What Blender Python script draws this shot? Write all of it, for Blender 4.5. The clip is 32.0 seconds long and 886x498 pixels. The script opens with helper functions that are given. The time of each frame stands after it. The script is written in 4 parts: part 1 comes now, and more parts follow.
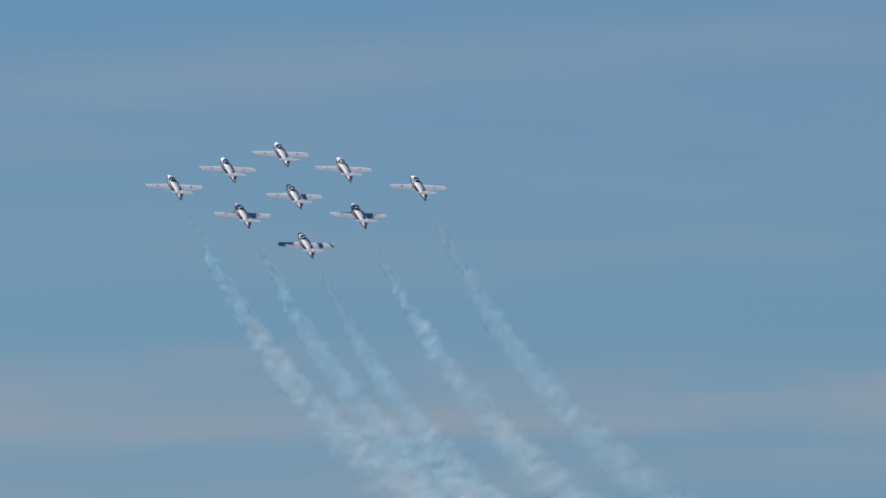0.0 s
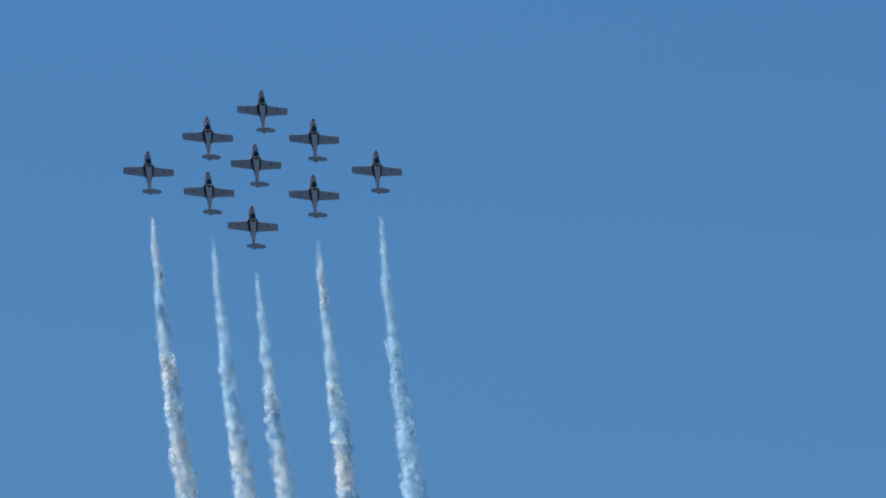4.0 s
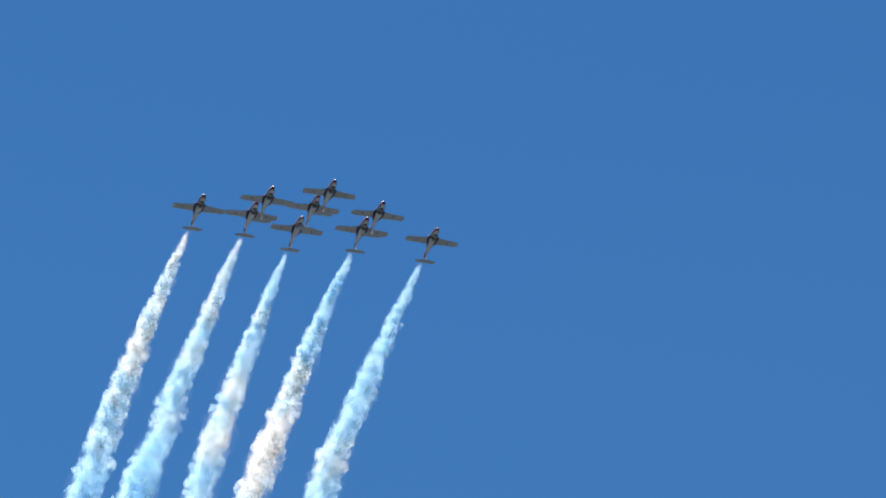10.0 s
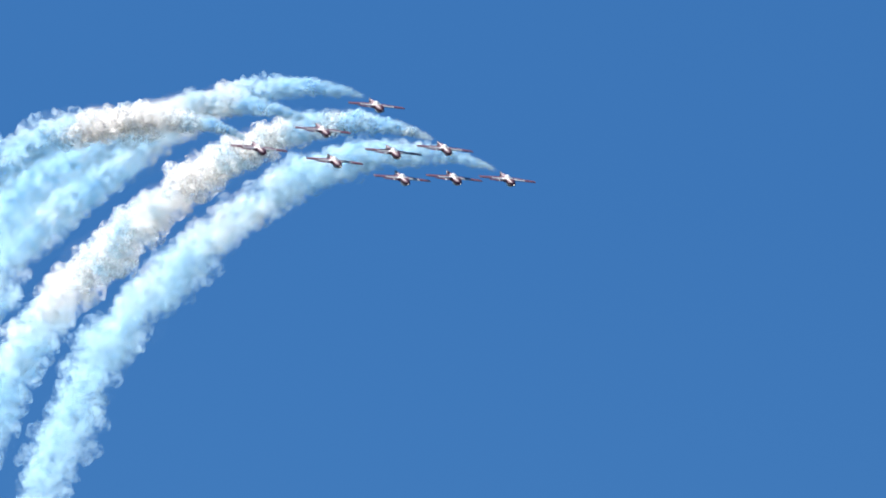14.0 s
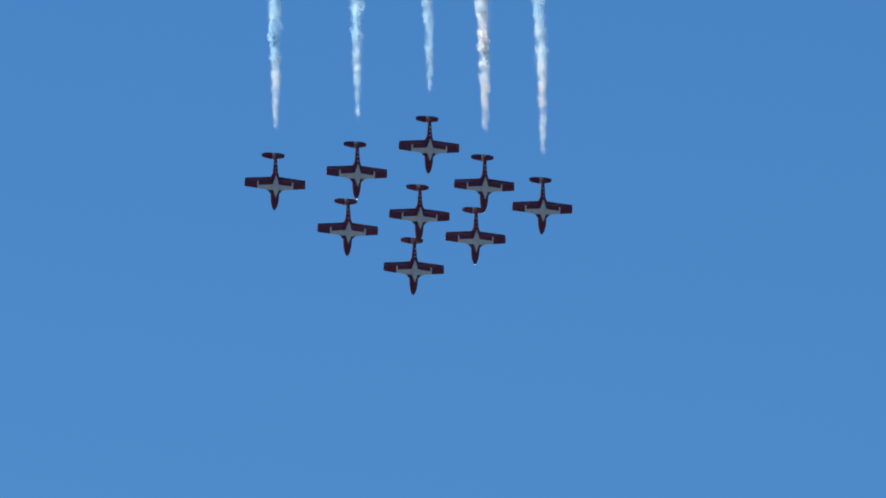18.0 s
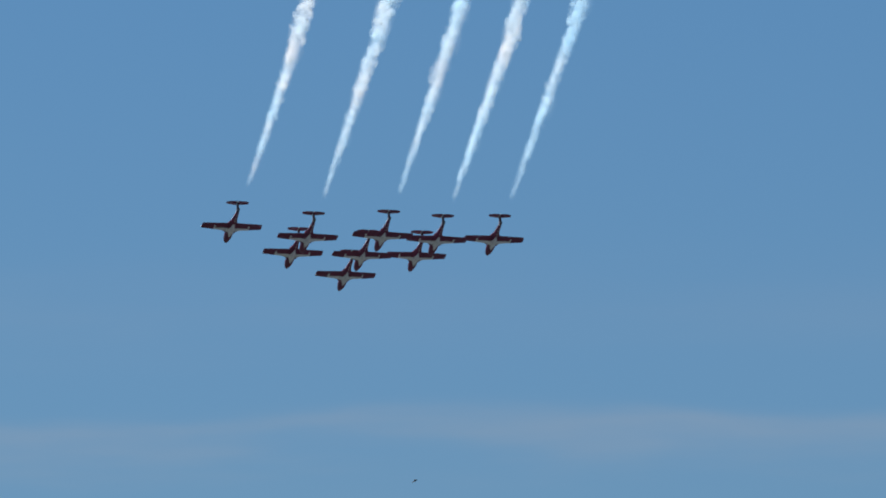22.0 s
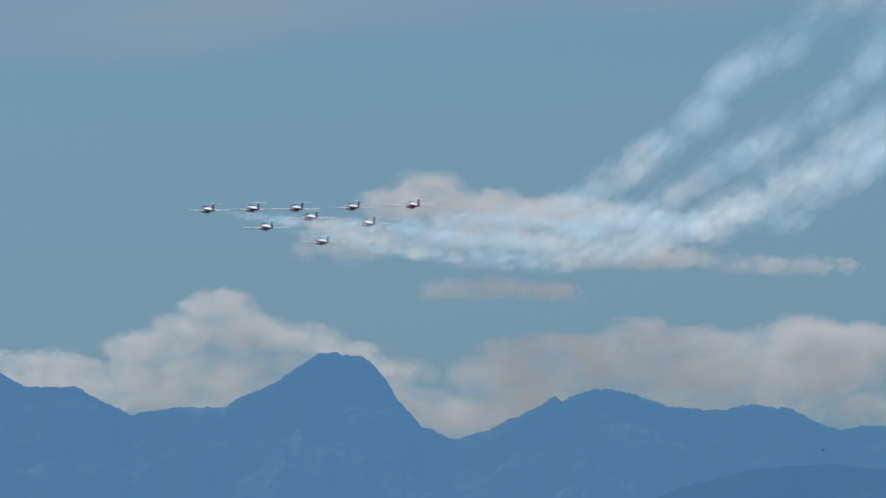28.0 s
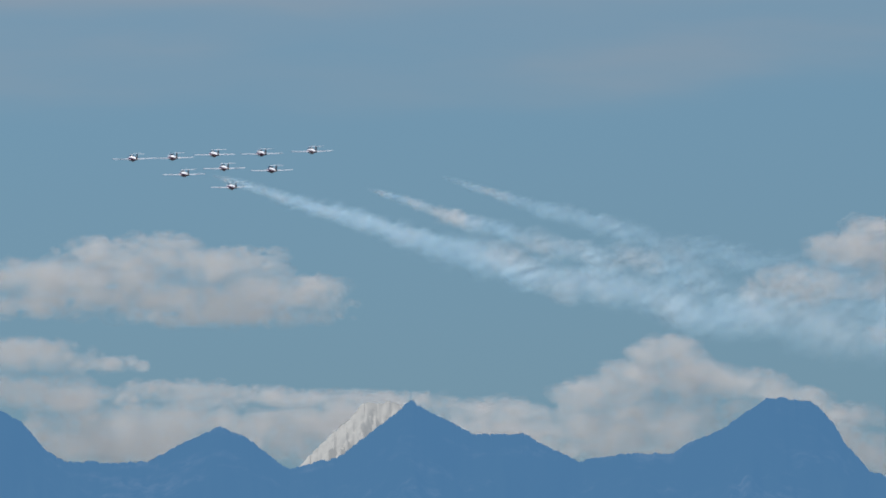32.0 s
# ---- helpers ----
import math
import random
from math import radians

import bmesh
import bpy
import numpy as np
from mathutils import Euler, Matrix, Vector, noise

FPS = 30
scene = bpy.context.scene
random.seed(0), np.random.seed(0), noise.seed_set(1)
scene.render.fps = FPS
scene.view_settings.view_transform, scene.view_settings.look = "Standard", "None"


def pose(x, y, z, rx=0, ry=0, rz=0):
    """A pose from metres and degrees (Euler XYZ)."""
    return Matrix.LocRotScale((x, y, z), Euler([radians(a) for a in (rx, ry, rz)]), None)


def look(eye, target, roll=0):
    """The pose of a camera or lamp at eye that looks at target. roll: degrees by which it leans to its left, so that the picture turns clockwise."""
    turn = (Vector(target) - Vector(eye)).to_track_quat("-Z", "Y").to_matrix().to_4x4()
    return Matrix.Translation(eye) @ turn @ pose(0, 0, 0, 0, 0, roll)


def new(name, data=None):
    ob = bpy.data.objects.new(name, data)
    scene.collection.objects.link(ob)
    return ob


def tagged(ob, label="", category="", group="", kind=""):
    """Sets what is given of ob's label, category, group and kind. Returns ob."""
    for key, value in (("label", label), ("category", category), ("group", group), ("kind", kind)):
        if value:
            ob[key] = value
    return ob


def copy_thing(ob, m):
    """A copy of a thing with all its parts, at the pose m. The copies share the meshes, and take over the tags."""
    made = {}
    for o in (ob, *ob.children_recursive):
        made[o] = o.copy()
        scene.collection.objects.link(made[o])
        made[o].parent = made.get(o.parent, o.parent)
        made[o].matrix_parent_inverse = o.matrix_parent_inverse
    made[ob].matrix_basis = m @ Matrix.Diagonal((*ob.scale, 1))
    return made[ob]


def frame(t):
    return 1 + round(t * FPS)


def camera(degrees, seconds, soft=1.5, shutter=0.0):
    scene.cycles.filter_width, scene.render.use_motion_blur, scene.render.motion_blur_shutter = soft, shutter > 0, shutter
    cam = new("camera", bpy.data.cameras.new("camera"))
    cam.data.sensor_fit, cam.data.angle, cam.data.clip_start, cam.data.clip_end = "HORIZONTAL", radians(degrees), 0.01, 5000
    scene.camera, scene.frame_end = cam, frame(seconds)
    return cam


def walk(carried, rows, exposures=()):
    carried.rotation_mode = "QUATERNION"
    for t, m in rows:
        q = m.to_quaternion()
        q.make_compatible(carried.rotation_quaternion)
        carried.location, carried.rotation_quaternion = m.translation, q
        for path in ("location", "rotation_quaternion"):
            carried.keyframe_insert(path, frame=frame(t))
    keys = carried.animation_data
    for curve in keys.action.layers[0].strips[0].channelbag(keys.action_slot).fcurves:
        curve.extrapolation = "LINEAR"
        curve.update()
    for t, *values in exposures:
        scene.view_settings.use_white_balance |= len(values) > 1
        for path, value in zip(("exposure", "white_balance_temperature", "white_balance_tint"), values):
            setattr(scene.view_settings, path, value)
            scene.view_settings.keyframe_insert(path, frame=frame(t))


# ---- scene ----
cam = camera(3.9234, 32.0, soft=1.9)
EYE = (0.0, 0.0, 1.7)
VIEW = [  # seconds and turn of the camera
    (0, 94.7211, -0.0177, -2.1541),
    (0.5, 95.4482, 0.0428, -1.8620),
    (1, 96.0404, 0.0014, -1.5134),
    (1.5, 96.7719, -0.0251, -1.3400),
    (2, 97.6746, 0.0160, -1.3199),
    (2.5, 98.5985, 0.0067, -1.3238),
    (3, 99.5116, 0.0033, -1.1832),
    (3.5, 100.4237, 0.0022, -0.9882),
    (4, 101.3443, 0.0027, -0.8284),
    (4.5, 102.2834, 0.0053, -0.7955),
    (5, 103.2500, -0.0000, -0.9744),
    (5.5, 104.0534, 0.0130, -1.0392),
    (6, 104.7237, -0.0191, -1.1174),
    (6.5, 105.4517, -0.0028, -1.1826),
    (7, 106.3148, 0.0111, -1.2444),
    (7.5, 107.1072, 0.0132, -1.4095),
    (8, 107.6595, -0.0159, -1.6430),
    (8.5, 108.0596, -0.0430, -2.0067),
    (9, 108.6010, 0.0027, -2.2935),
    (9.5, 109.1475, 0.0314, -2.3451),
    (10, 109.6847, 0.0370, -2.3213),
    (10.5, 109.9288, 0.0637, -2.4931),
    (11, 110.1349, 0.1148, -2.9419),
    (11.5, 110.2932, 0.1878, -3.3923),
    (12, 110.3237, 0.2274, -3.6228),
    (12.5, 110.3470, 0.0088, -3.6403),
    (13, 110.3550, -0.3737, -3.8430),
    (13.5, 110.3842, -0.1811, -4.0156),
    (14, 110.2973, -0.0449, -4.2882),
    (14.5, 110.0274, -0.0304, -4.5495),
    (15, 109.7386, -0.0391, -4.7261),
    (15.5, 109.1954, 0.0033, -4.8900),
    (16, 108.5517, 0.0011, -5.1364),
    (16.5, 107.8351, -0.0002, -5.3913),
    (17, 107.0736, -0.0016, -5.5962),
    (17.5, 106.2951, -0.0042, -5.6947),
    (18, 105.5272, -0.0108, -5.6246),
    (18.5, 104.4291, 0.0039, -5.5790),
    (19, 103.4770, 0.0189, -5.5495),
    (19.5, 102.5532, -0.0081, -5.4527),
    (20, 101.3885, -0.0116, -5.4059),
    (20.5, 100.3339, -0.0094, -5.3257),
    (21, 99.4384, -0.0063, -5.0959),
    (21.5, 98.2039, -0.0404, -4.7921),
    (22, 97.0260, -0.0555, -4.6307),
    (22.5, 96.6179, -0.0032, -4.4265),
    (23, 95.9890, 0.0778, -4.1668),
    (23.5, 95.1420, 0.0346, -3.6893),
    (24, 94.2867, 0.0277, -3.1021),
    (24.5, 93.8908, 0.0384, -2.5744),
    (25, 93.7062, -0.0027, -2.2631),
    (25.5, 93.3067, 0.1392, -2.0595),
    (26, 92.9720, 0.0542, -1.8192),
    (26.5, 92.7260, 0.0090, -1.5205),
    (27, 92.5585, -0.0296, -1.1939),
    (27.5, 92.4653, -0.0900, -0.8626),
    (28, 92.4512, -0.1994, -0.5421),
    (28.5, 92.6486, -0.0653, -0.2261),
    (29, 92.8109, -0.0475, 0.0901),
    (29.5, 92.7937, -0.0541, 0.4226),
    (30, 92.7489, -0.0228, 0.7069),
    (30.5, 92.8335, 0.0095, 0.9531),
    (31, 92.9168, -0.0395, 1.1496),
    (31.5, 92.8152, 0.0567, 1.2708),
    (32, 92.6544, 0.1752, 1.4551),
]
EXPOSURES = [(0, 0.6), (2, 0.56), (5, 0.81), (9, 0.92), (13, 1.0), (15.5, 1.03), (18, 1.10), (20, 0.93), (22, 0.72), (24, 0.6), (28, 0.6), (32, 0.56)]
walk(cam, [(t, pose(*EYE, rx, ry, rz)) for t, rx, ry, rz in VIEW], EXPOSURES)

scene.cycles.transparent_max_bounces = 640
scene.cycles.max_bounces, scene.cycles.diffuse_bounces, scene.cycles.transmission_bounces = 18, 12, 12

# ---- world and sun ----
SUN_ELEVATION, SUN_AZIMUTH = radians(55), radians(-44)  # azimuth from +y towards +x


class Graph:
    """Short hand for building node trees."""

    def __init__(self, tree):
        self.tree = tree
        tree.nodes.clear()

    def add(self, kind, values=None, **settings):
        node = self.tree.nodes.new(kind)
        for key, value in settings.items():
            setattr(node, key, value)
        for key, value in (values or {}).items():
            self.put(value, node.inputs[key])
        return node

    def put(self, value, socket):
        if isinstance(value, bpy.types.NodeSocket):
            self.tree.links.new(value, socket)
        elif isinstance(value, bpy.types.Node):
            self.tree.links.new(value.outputs[0], socket)
        else:
            socket.default_value = value

    def math(self, operation, a, b=0.0, c=0.0, clamp=False):
        return self.add("ShaderNodeMath", {0: a, 1: b, 2: c}, operation=operation, use_clamp=clamp).outputs[0]

    def smooth(self, value, low, high, a=0.0, b=1.0):
        return self.add("ShaderNodeMapRange", {"Value": value, "From Min": low, "From Max": high, "To Min": a, "To Max": b},
                        interpolation_type="SMOOTHSTEP").outputs[0]

    def mix(self, factor, a, b):
        node = self.add("ShaderNodeMix", data_type="RGBA")
        for value, socket in ((factor, node.inputs[0]), (a, node.inputs[6]), (b, node.inputs[7])):
            self.put(value, socket)
        return node.outputs[2]

    def noise(self, vector, scale, detail=4.0, rough=0.55):
        return self.add("ShaderNodeTexNoise", {"Vector": vector, "Scale": scale, "Detail": detail, "Roughness": rough}).outputs[0]


def rgb(r, g, b):
    return (r, g, b, 1.0)


def build_world():
    world = bpy.data.worlds.new("sky")
    scene.world = world
    world.use_nodes = True
    g = Graph(world.node_tree)
    sky = g.add("ShaderNodeTexSky", sky_type="NISHITA", sun_disc=False, sun_elevation=SUN_ELEVATION, sun_rotation=SUN_AZIMUTH,
                altitude=60.0, air_density=1.0, dust_density=0.35, ozone_density=2.6)
    way = g.add("ShaderNodeTexCoord").outputs["Generated"]
    height = g.add("ShaderNodeSeparateXYZ", {0: way}).outputs[2]
    # thin streaks of high cloud low over the mountains
    side = g.math("MULTIPLY", g.add("ShaderNodeSeparateXYZ", {0: way}).outputs[0], 57.3)
    streaks = g.add("ShaderNodeCombineXYZ", {0: g.math("MULTIPLY", side, 0.28), 1: 4.2, 2: g.math("MULTIPLY", height, 85.0)})
    waver = g.noise(streaks, 1.0, 4.0, 0.5)
    level = g.math("SUBTRACT", g.math("MULTIPLY", height, 57.3), g.math("MULTIPLY", side, 0.035))
    level = g.math("ADD", level, g.math("MULTIPLY", g.math("SUBTRACT", waver, 0.5), 0.9))
    veil = 0.0
    for middle, half, weight in ((3.58, 0.12, 0.40), (3.98, 0.18, 0.80), (4.62, 0.14, 0.18), (5.00, 0.16, 0.22), (5.42, 0.22, 0.30), (5.95, 0.08, 0.28), (6.6, 0.2, 0.08)):
        gap = g.math("DIVIDE", g.math("SUBTRACT", level, middle), half)
        veil = g.math("ADD", veil, g.math("MULTIPLY", g.math("EXPONENT", g.math("MULTIPLY", g.math("MULTIPLY", gap, gap), -1.0)), weight))
    wisps = g.add("ShaderNodeCombineXYZ", {0: g.math("MULTIPLY", side, 0.5), 1: 9.1, 2: g.math("MULTIPLY", height, 160.0)})
    veil = g.math("MULTIPLY", veil, g.smooth(g.noise(wisps, 1.0, 5.0, 0.55), 0.25, 0.75, 0.35, 1.0))
    # deep, clear colour overhead, paler towards the horizon
    ramp = g.add("ShaderNodeValToRGB", {0: g.math("MULTIPLY", height, 2.0, clamp=True)})
    stops = ramp.color_ramp.elements
    stops[0].position, stops[0].color = 0.06, rgb(0.23, 0.37, 0.575)
    stops[1].position, stops[1].color = 1.0, rgb(0.19, 0.48, 0.68)
    for place, tint in ((0.17, rgb(0.28, 0.41, 0.545)), (0.5, rgb(0.198, 0.414, 0.594)), (0.70, rgb(0.158, 0.379, 0.588)), (0.80, rgb(0.16, 0.39, 0.60))):
        stops.new(place).color = tint
    node = g.add("ShaderNodeMix", data_type="RGBA", blend_type="MULTIPLY")
    for value, socket in ((1.0, node.inputs[0]), (sky.outputs[0], node.inputs[6]), (ramp.outputs[0], node.inputs[7])):
        g.put(value, socket)
    colour = g.mix(veil, node.outputs[2], rgb(3.0, 3.2, 3.6))
    back = g.add("ShaderNodeBackground", {"Color": colour, "Strength": 0.072})
    g.add("ShaderNodeOutputWorld", {"Surface": back})


build_world()
sun = new("sun", bpy.data.lights.new("sun", "SUN"))
sun.data.energy, sun.data.angle, sun.data.color = 5.0, radians(0.53), (1.0, 0.985, 0.96)
sun.matrix_world = look((0, 0, 0), (-math.sin(SUN_AZIMUTH) * math.cos(SUN_ELEVATION),
                                    -math.cos(SUN_AZIMUTH) * math.cos(SUN_ELEVATION), -math.sin(SUN_ELEVATION)))


# ---- materials ----
def material(name):
    made = bpy.data.materials.new(name)
    made.use_nodes = True
    return made, Graph(made.node_tree)


def finish(g, shader):
    g.add("ShaderNodeOutputMaterial", {"Surface": shader})


def plain(name, colour, rough=0.5, metal=0.0, coat=0.0, grain=12.0, spread=0.12):
    """A paint or metal with slight mottling and wear."""
    made, g = material(name)
    where = g.add("ShaderNodeTexCoord").outputs["Object"]
    fine, broad = g.noise(where, grain, 6.0), g.noise(where, grain * 0.12, 3.0)
    tone = g.math("ADD", g.math("MULTIPLY", fine, spread), g.math("MULTIPLY", broad, spread))
    dark = rgb(*[c * (1 - spread) for c in colour])
    light = rgb(*[min(1.0, c * (1 + spread)) for c in colour])
    shade = g.mix(g.smooth(tone, spread * 0.6, spread * 1.4), dark, light)
    body = g.add("ShaderNodeBsdfPrincipled", {"Base Color": shade, "Roughness": g.smooth(fine, 0.3, 0.7, rough * 0.8, rough * 1.2),
                                              "Metallic": metal, "Coat Weight": coat})
    finish(g, body)
    return made


WHITE, RED, BLUE = (0.56, 0.56, 0.57), (0.115, 0.020, 0.052), (0.016, 0.022, 0.075)


def paintwork(name, pattern):
    """Glossy aircraft paint; pattern(g, x, y, z) returns the colour from the place on the aircraft."""
    made, g = material(name)
    where = g.add("ShaderNodeTexCoord").outputs["Object"]
    split = g.add("ShaderNodeSeparateXYZ", {0: where})
    colour = pattern(g, split.outputs[0], split.outputs[1], split.outputs[2])
    soil = g.noise(where, 1.6, 6.0, 0.6)
    colour = g.mix(g.smooth(soil, 0.48, 0.75, 0.0, 0.22), colour, rgb(0.20, 0.19, 0.18))
    panel = g.add("ShaderNodeTexBrick", {"Vector": where, "Color1": rgb(1, 1, 1), "Color2": rgb(0.95, 0.95, 0.95), "Mortar": rgb(0.7, 0.7, 0.7),
                                         "Scale": 1.3, "Mortar Size": 0.012}).outputs[0]
    node = g.add("ShaderNodeMix", data_type="RGBA", blend_type="MULTIPLY")
    for value, socket in ((0.6, node.inputs[0]), (colour, node.inputs[6]), (panel, node.inputs[7])):
        g.put(value, socket)
    body = g.add("ShaderNodeBsdfPrincipled", {"Base Color": node.outputs[2], "Roughness": g.smooth(soil, 0.3, 0.7, 0.45, 0.60), "Specular IOR Level": 0.22})
    finish(g, body)
    return made


def both(g, *conditions):
    value = conditions[0]
    for other in conditions[1:]:
        value = g.math("MULTIPLY", value, other)
    return value


def either(g, *conditions):
    value = conditions[0]
    for other in conditions[1:]:
        value = g.math("MAXIMUM", value, other)
    return value


def above(g, a, b):
    return g.math("GREATER_THAN", a, b)


def below(g, a, b):
    return g.math("LESS_THAN", a, b)


def bird_shape(g, x, y):
    """The white bird on the red underside: body wedge, swept wings and hooked tips."""
    ax = g.math("ABSOLUTE", x)
    nose = both(g, below(g, ax, g.math("MULTIPLY", g.math("SUBTRACT", 2.55, y), 0.36)), above(g, y, 0.2))
    span = both(g, below(g, ax, 3.25), below(g, y, 1.15), above(g, y, g.math("ADD", 0.18, g.math("MULTIPLY", ax, 0.075))))
    hook = both(g, below(g, ax, 3.25), above(g, ax, 3.0), above(g, y, -0.25))
    rump = both(g, below(g, ax, g.math("MULTIPLY", g.math("ADD", y, 1.45), 0.34)), below(g, y, 0.5))
    return either(g, nose, span, hook, rump)


def fuselage_paint(g, x, y, z):
    line = g.smooth(y, -2.6, 1.2, 0.16, 0.28)
    under = below(g, z, line)
    stripe = both(g, below(g, z, g.math("ADD", line, 0.09)), above(g, z, line), below(g, y, 1.9), above(g, y, -2.6))
    belly = both(g, bird_shape(g, x, y), below(g, z, -0.22))
    colour = g.mix(under, rgb(*WHITE), rgb(*RED))
    colour = g.mix(stripe, colour, rgb(*BLUE))
    # white dots along the red tail boom
    row = g.math("SUBTRACT", g.math("MODULO", g.math("ADD", y, 10.0), 0.7), 0.35)
    spot = g.math("SQRT", g.math("ADD", g.math("MULTIPLY", row, row), g.math("MULTIPLY", x, x)))
    dots = both(g, below(g, spot, 0.11), below(g, y, -1.8), above(g, y, -3.9), below(g, z, 0.0))
    colour = g.mix(either(g, belly, dots), colour, rgb(*WHITE))
    return g.mix(below(g, y, -4.4), colour, rgb(0.045, 0.04, 0.045))


def underside_paint(g, x, y, z):
    return g.mix(bird_shape(g, x, y), rgb(*RED), rgb(*WHITE))


def tail_under_paint(g, x, y, z):
    return g.mix(below(g, g.math("ABSOLUTE", x), 0.16), rgb(*RED), rgb(*WHITE))


def fin_paint(g, x, y, z):
    slope = g.math("ADD", y, g.math("MULTIPLY", z, 0.55))
    band = both(g, above(g, slope, -3.75), below(g, slope, -3.45))
    colour = g.mix(band, rgb(0.055, 0.010, 0.028), rgb(0.30, 0.28, 0.30))
    edge = above(g, y, g.math("SUBTRACT", -3.09, g.math("MULTIPLY", z, 0.914)))
    return g.mix(edge, colour, rgb(*WHITE))


def fairing_paint(g, x, y, z):
    colour = g.mix(above(g, z, 0.24), rgb(*RED), rgb(*BLUE))
    return g.mix(both(g, bird_shape(g, x, y), below(g, z, -0.16)), colour, rgb(*WHITE))


FAIRING = paintwork("fairing_paint", fairing_paint)
FUSELAGE = paintwork("fuselage_paint", fuselage_paint)
UPPER = paintwork("grey_white_upper_paint", lambda g, x, y, z: rgb(0.40, 0.41, 0.45))
UNDER = paintwork("red_underside_paint", underside_paint)
TAIL_UNDER = paintwork("red_tail_paint", tail_under_paint)
FIN = paintwork("fin_paint", fin_paint)
STRIPE = plain("dark_blue_paint", BLUE, 0.5)
RED_PAINT = plain("red_paint", RED, 0.5)
CANOPY = plain("tinted_canopy", (0.012, 0.015, 0.022), 0.06, coat=1.0, spread=0.05)
METAL = plain("heat_stained_metal", (0.16, 0.14, 0.13), 0.4, 0.9)
DARK = plain("dark_duct_shade", (0.012, 0.012, 0.014), 0.8)
FRAME = plain("canopy_frame_paint", (0.70, 0.70, 0.70), 0.4)
FEATHER = plain("dark_plumage", (0.03, 0.028, 0.026), 0.8)


def lamp_material(name, colour, strength):
    made, g = material(name)
    finish(g, g.add("ShaderNodeEmission", {"Color": rgb(*colour), "Strength": strength}))
    return made


NOSE_LIGHT = lamp_material("lit_nose_lamp", (1.0, 0.96, 0.88), 2.5)
TIP_LIGHT = lamp_material("lit_tip_lamp", (0.95, 0.97, 1.0), 0.7)


def vapour(name, colour, grain, low, high, thin, haze=None):
    """Smoke or cloud: bright scattering puffs that let part of the light through, with ragged density."""
    made, g = material(name)
    where = g.add("ShaderNodeTexCoord").outputs["Object"]
    info = g.add("ShaderNodeObjectInfo")
    rag = g.smooth(g.noise(where, grain, 5.0, 0.62), low, high, thin, 1.0)
    dense = g.math("MULTIPLY", info.outputs["Alpha"], rag, clamp=True)
    node = g.add("ShaderNodeMix", data_type="RGBA", blend_type="MULTIPLY")
    for value, socket in ((1.0, node.inputs[0]), (info.outputs["Color"], node.inputs[6]), (rgb(*colour), node.inputs[7])):
        g.put(value, socket)
    front = g.add("ShaderNodeBsdfDiffuse", {"Color": node.outputs[2], "Roughness": 1.0})
    back = g.add("ShaderNodeBsdfTranslucent", {"Color": node.outputs[2]})
    body = g.add("ShaderNodeMixShader", {0: 0.62, 1: front, 2: back})
    if haze:  # haze of distance, and brightness the lumps lack, mixed in as emission
        body = g.add("ShaderNodeMixShader", {0: 0.60, 1: body, 2: g.add("ShaderNodeEmission", {"Color": rgb(*haze)})})
    clear = g.add("ShaderNodeBsdfTransparent", {"Color": rgb(1, 1, 1)})
    finish(g, g.add("ShaderNodeMixShader", {0: dense, 1: clear, 2: body}))
    return made


def smoke_material(name, billow):
    """White oil smoke. Its wisps and tints lie still in the air; in the throttled low flight it is thin and smooth, aloft it billows."""
    made, g = material(name)
    where = g.add("ShaderNodeNewGeometry").outputs["Position"]
    info = g.add("ShaderNodeObjectInfo")
    aloft = g.smooth(g.add("ShaderNodeSeparateXYZ", {0: where}).outputs[2], 230.0, 400.0)
    if billow:
        rag = g.math("MULTIPLY", g.smooth(g.noise(where, 0.45, 6.0, 0.62), 0.42, 0.58, 0.05 * BILLOW, BILLOW), aloft)
    else:
        rag = g.smooth(g.noise(where, 0.11, 5.0, 0.55), 0.32, 0.68, 0.60 * SOFT, 1.25 * SOFT)
        rag = g.math("MULTIPLY", rag, g.math("ADD", g.math("MULTIPLY", aloft, -0.10), 0.32))
    tags = g.add("ShaderNodeSeparateColor", {0: info.outputs["Color"]})  # red: lean to white, green: billows
    dense = g.math("MINIMUM", g.math("MULTIPLY", tags.outputs[1] if billow else info.outputs["Alpha"], rag), 0.85)
    drift = g.math("ADD", g.noise(where, 0.022, 3.0, 0.5), g.math("MULTIPLY", g.noise(where, 0.16, 3.0, 0.5), 0.45))
    lean = g.math("MULTIPLY", g.math("SUBTRACT", tags.outputs[0], 0.5), 0.4)
    colour = g.mix(g.smooth(g.math("ADD", drift, lean), 0.60, 0.90), rgb(0.64, 0.865, 0.985), rgb(0.975, 0.952, 0.93))
    front = g.add("ShaderNodeBsdfDiffuse", {"Color": colour, "Roughness": 1.0})
    back = g.add("ShaderNodeBsdfTranslucent", {"Color": colour})
    body = g.add("ShaderNodeMixShader", {0: 0.78, 1: front, 2: back})
    finish(g, g.add("ShaderNodeMixShader", {0: dense, 1: g.add("ShaderNodeBsdfTransparent", {"Color": rgb(1, 1, 1)}), 2: body}))
    return made


BILLOW, SOFT = 3.2, 0.62
SMOKE_SOFT, SMOKE_BILLOW = smoke_material("thin_white_smoke", False), smoke_material("billowing_white_smoke", True)
CLOUD = vapour("cumulus", (0.99, 0.965, 0.935), 0.08, 0.28, 0.68, 0.12, (0.204, 0.217, 0.234))


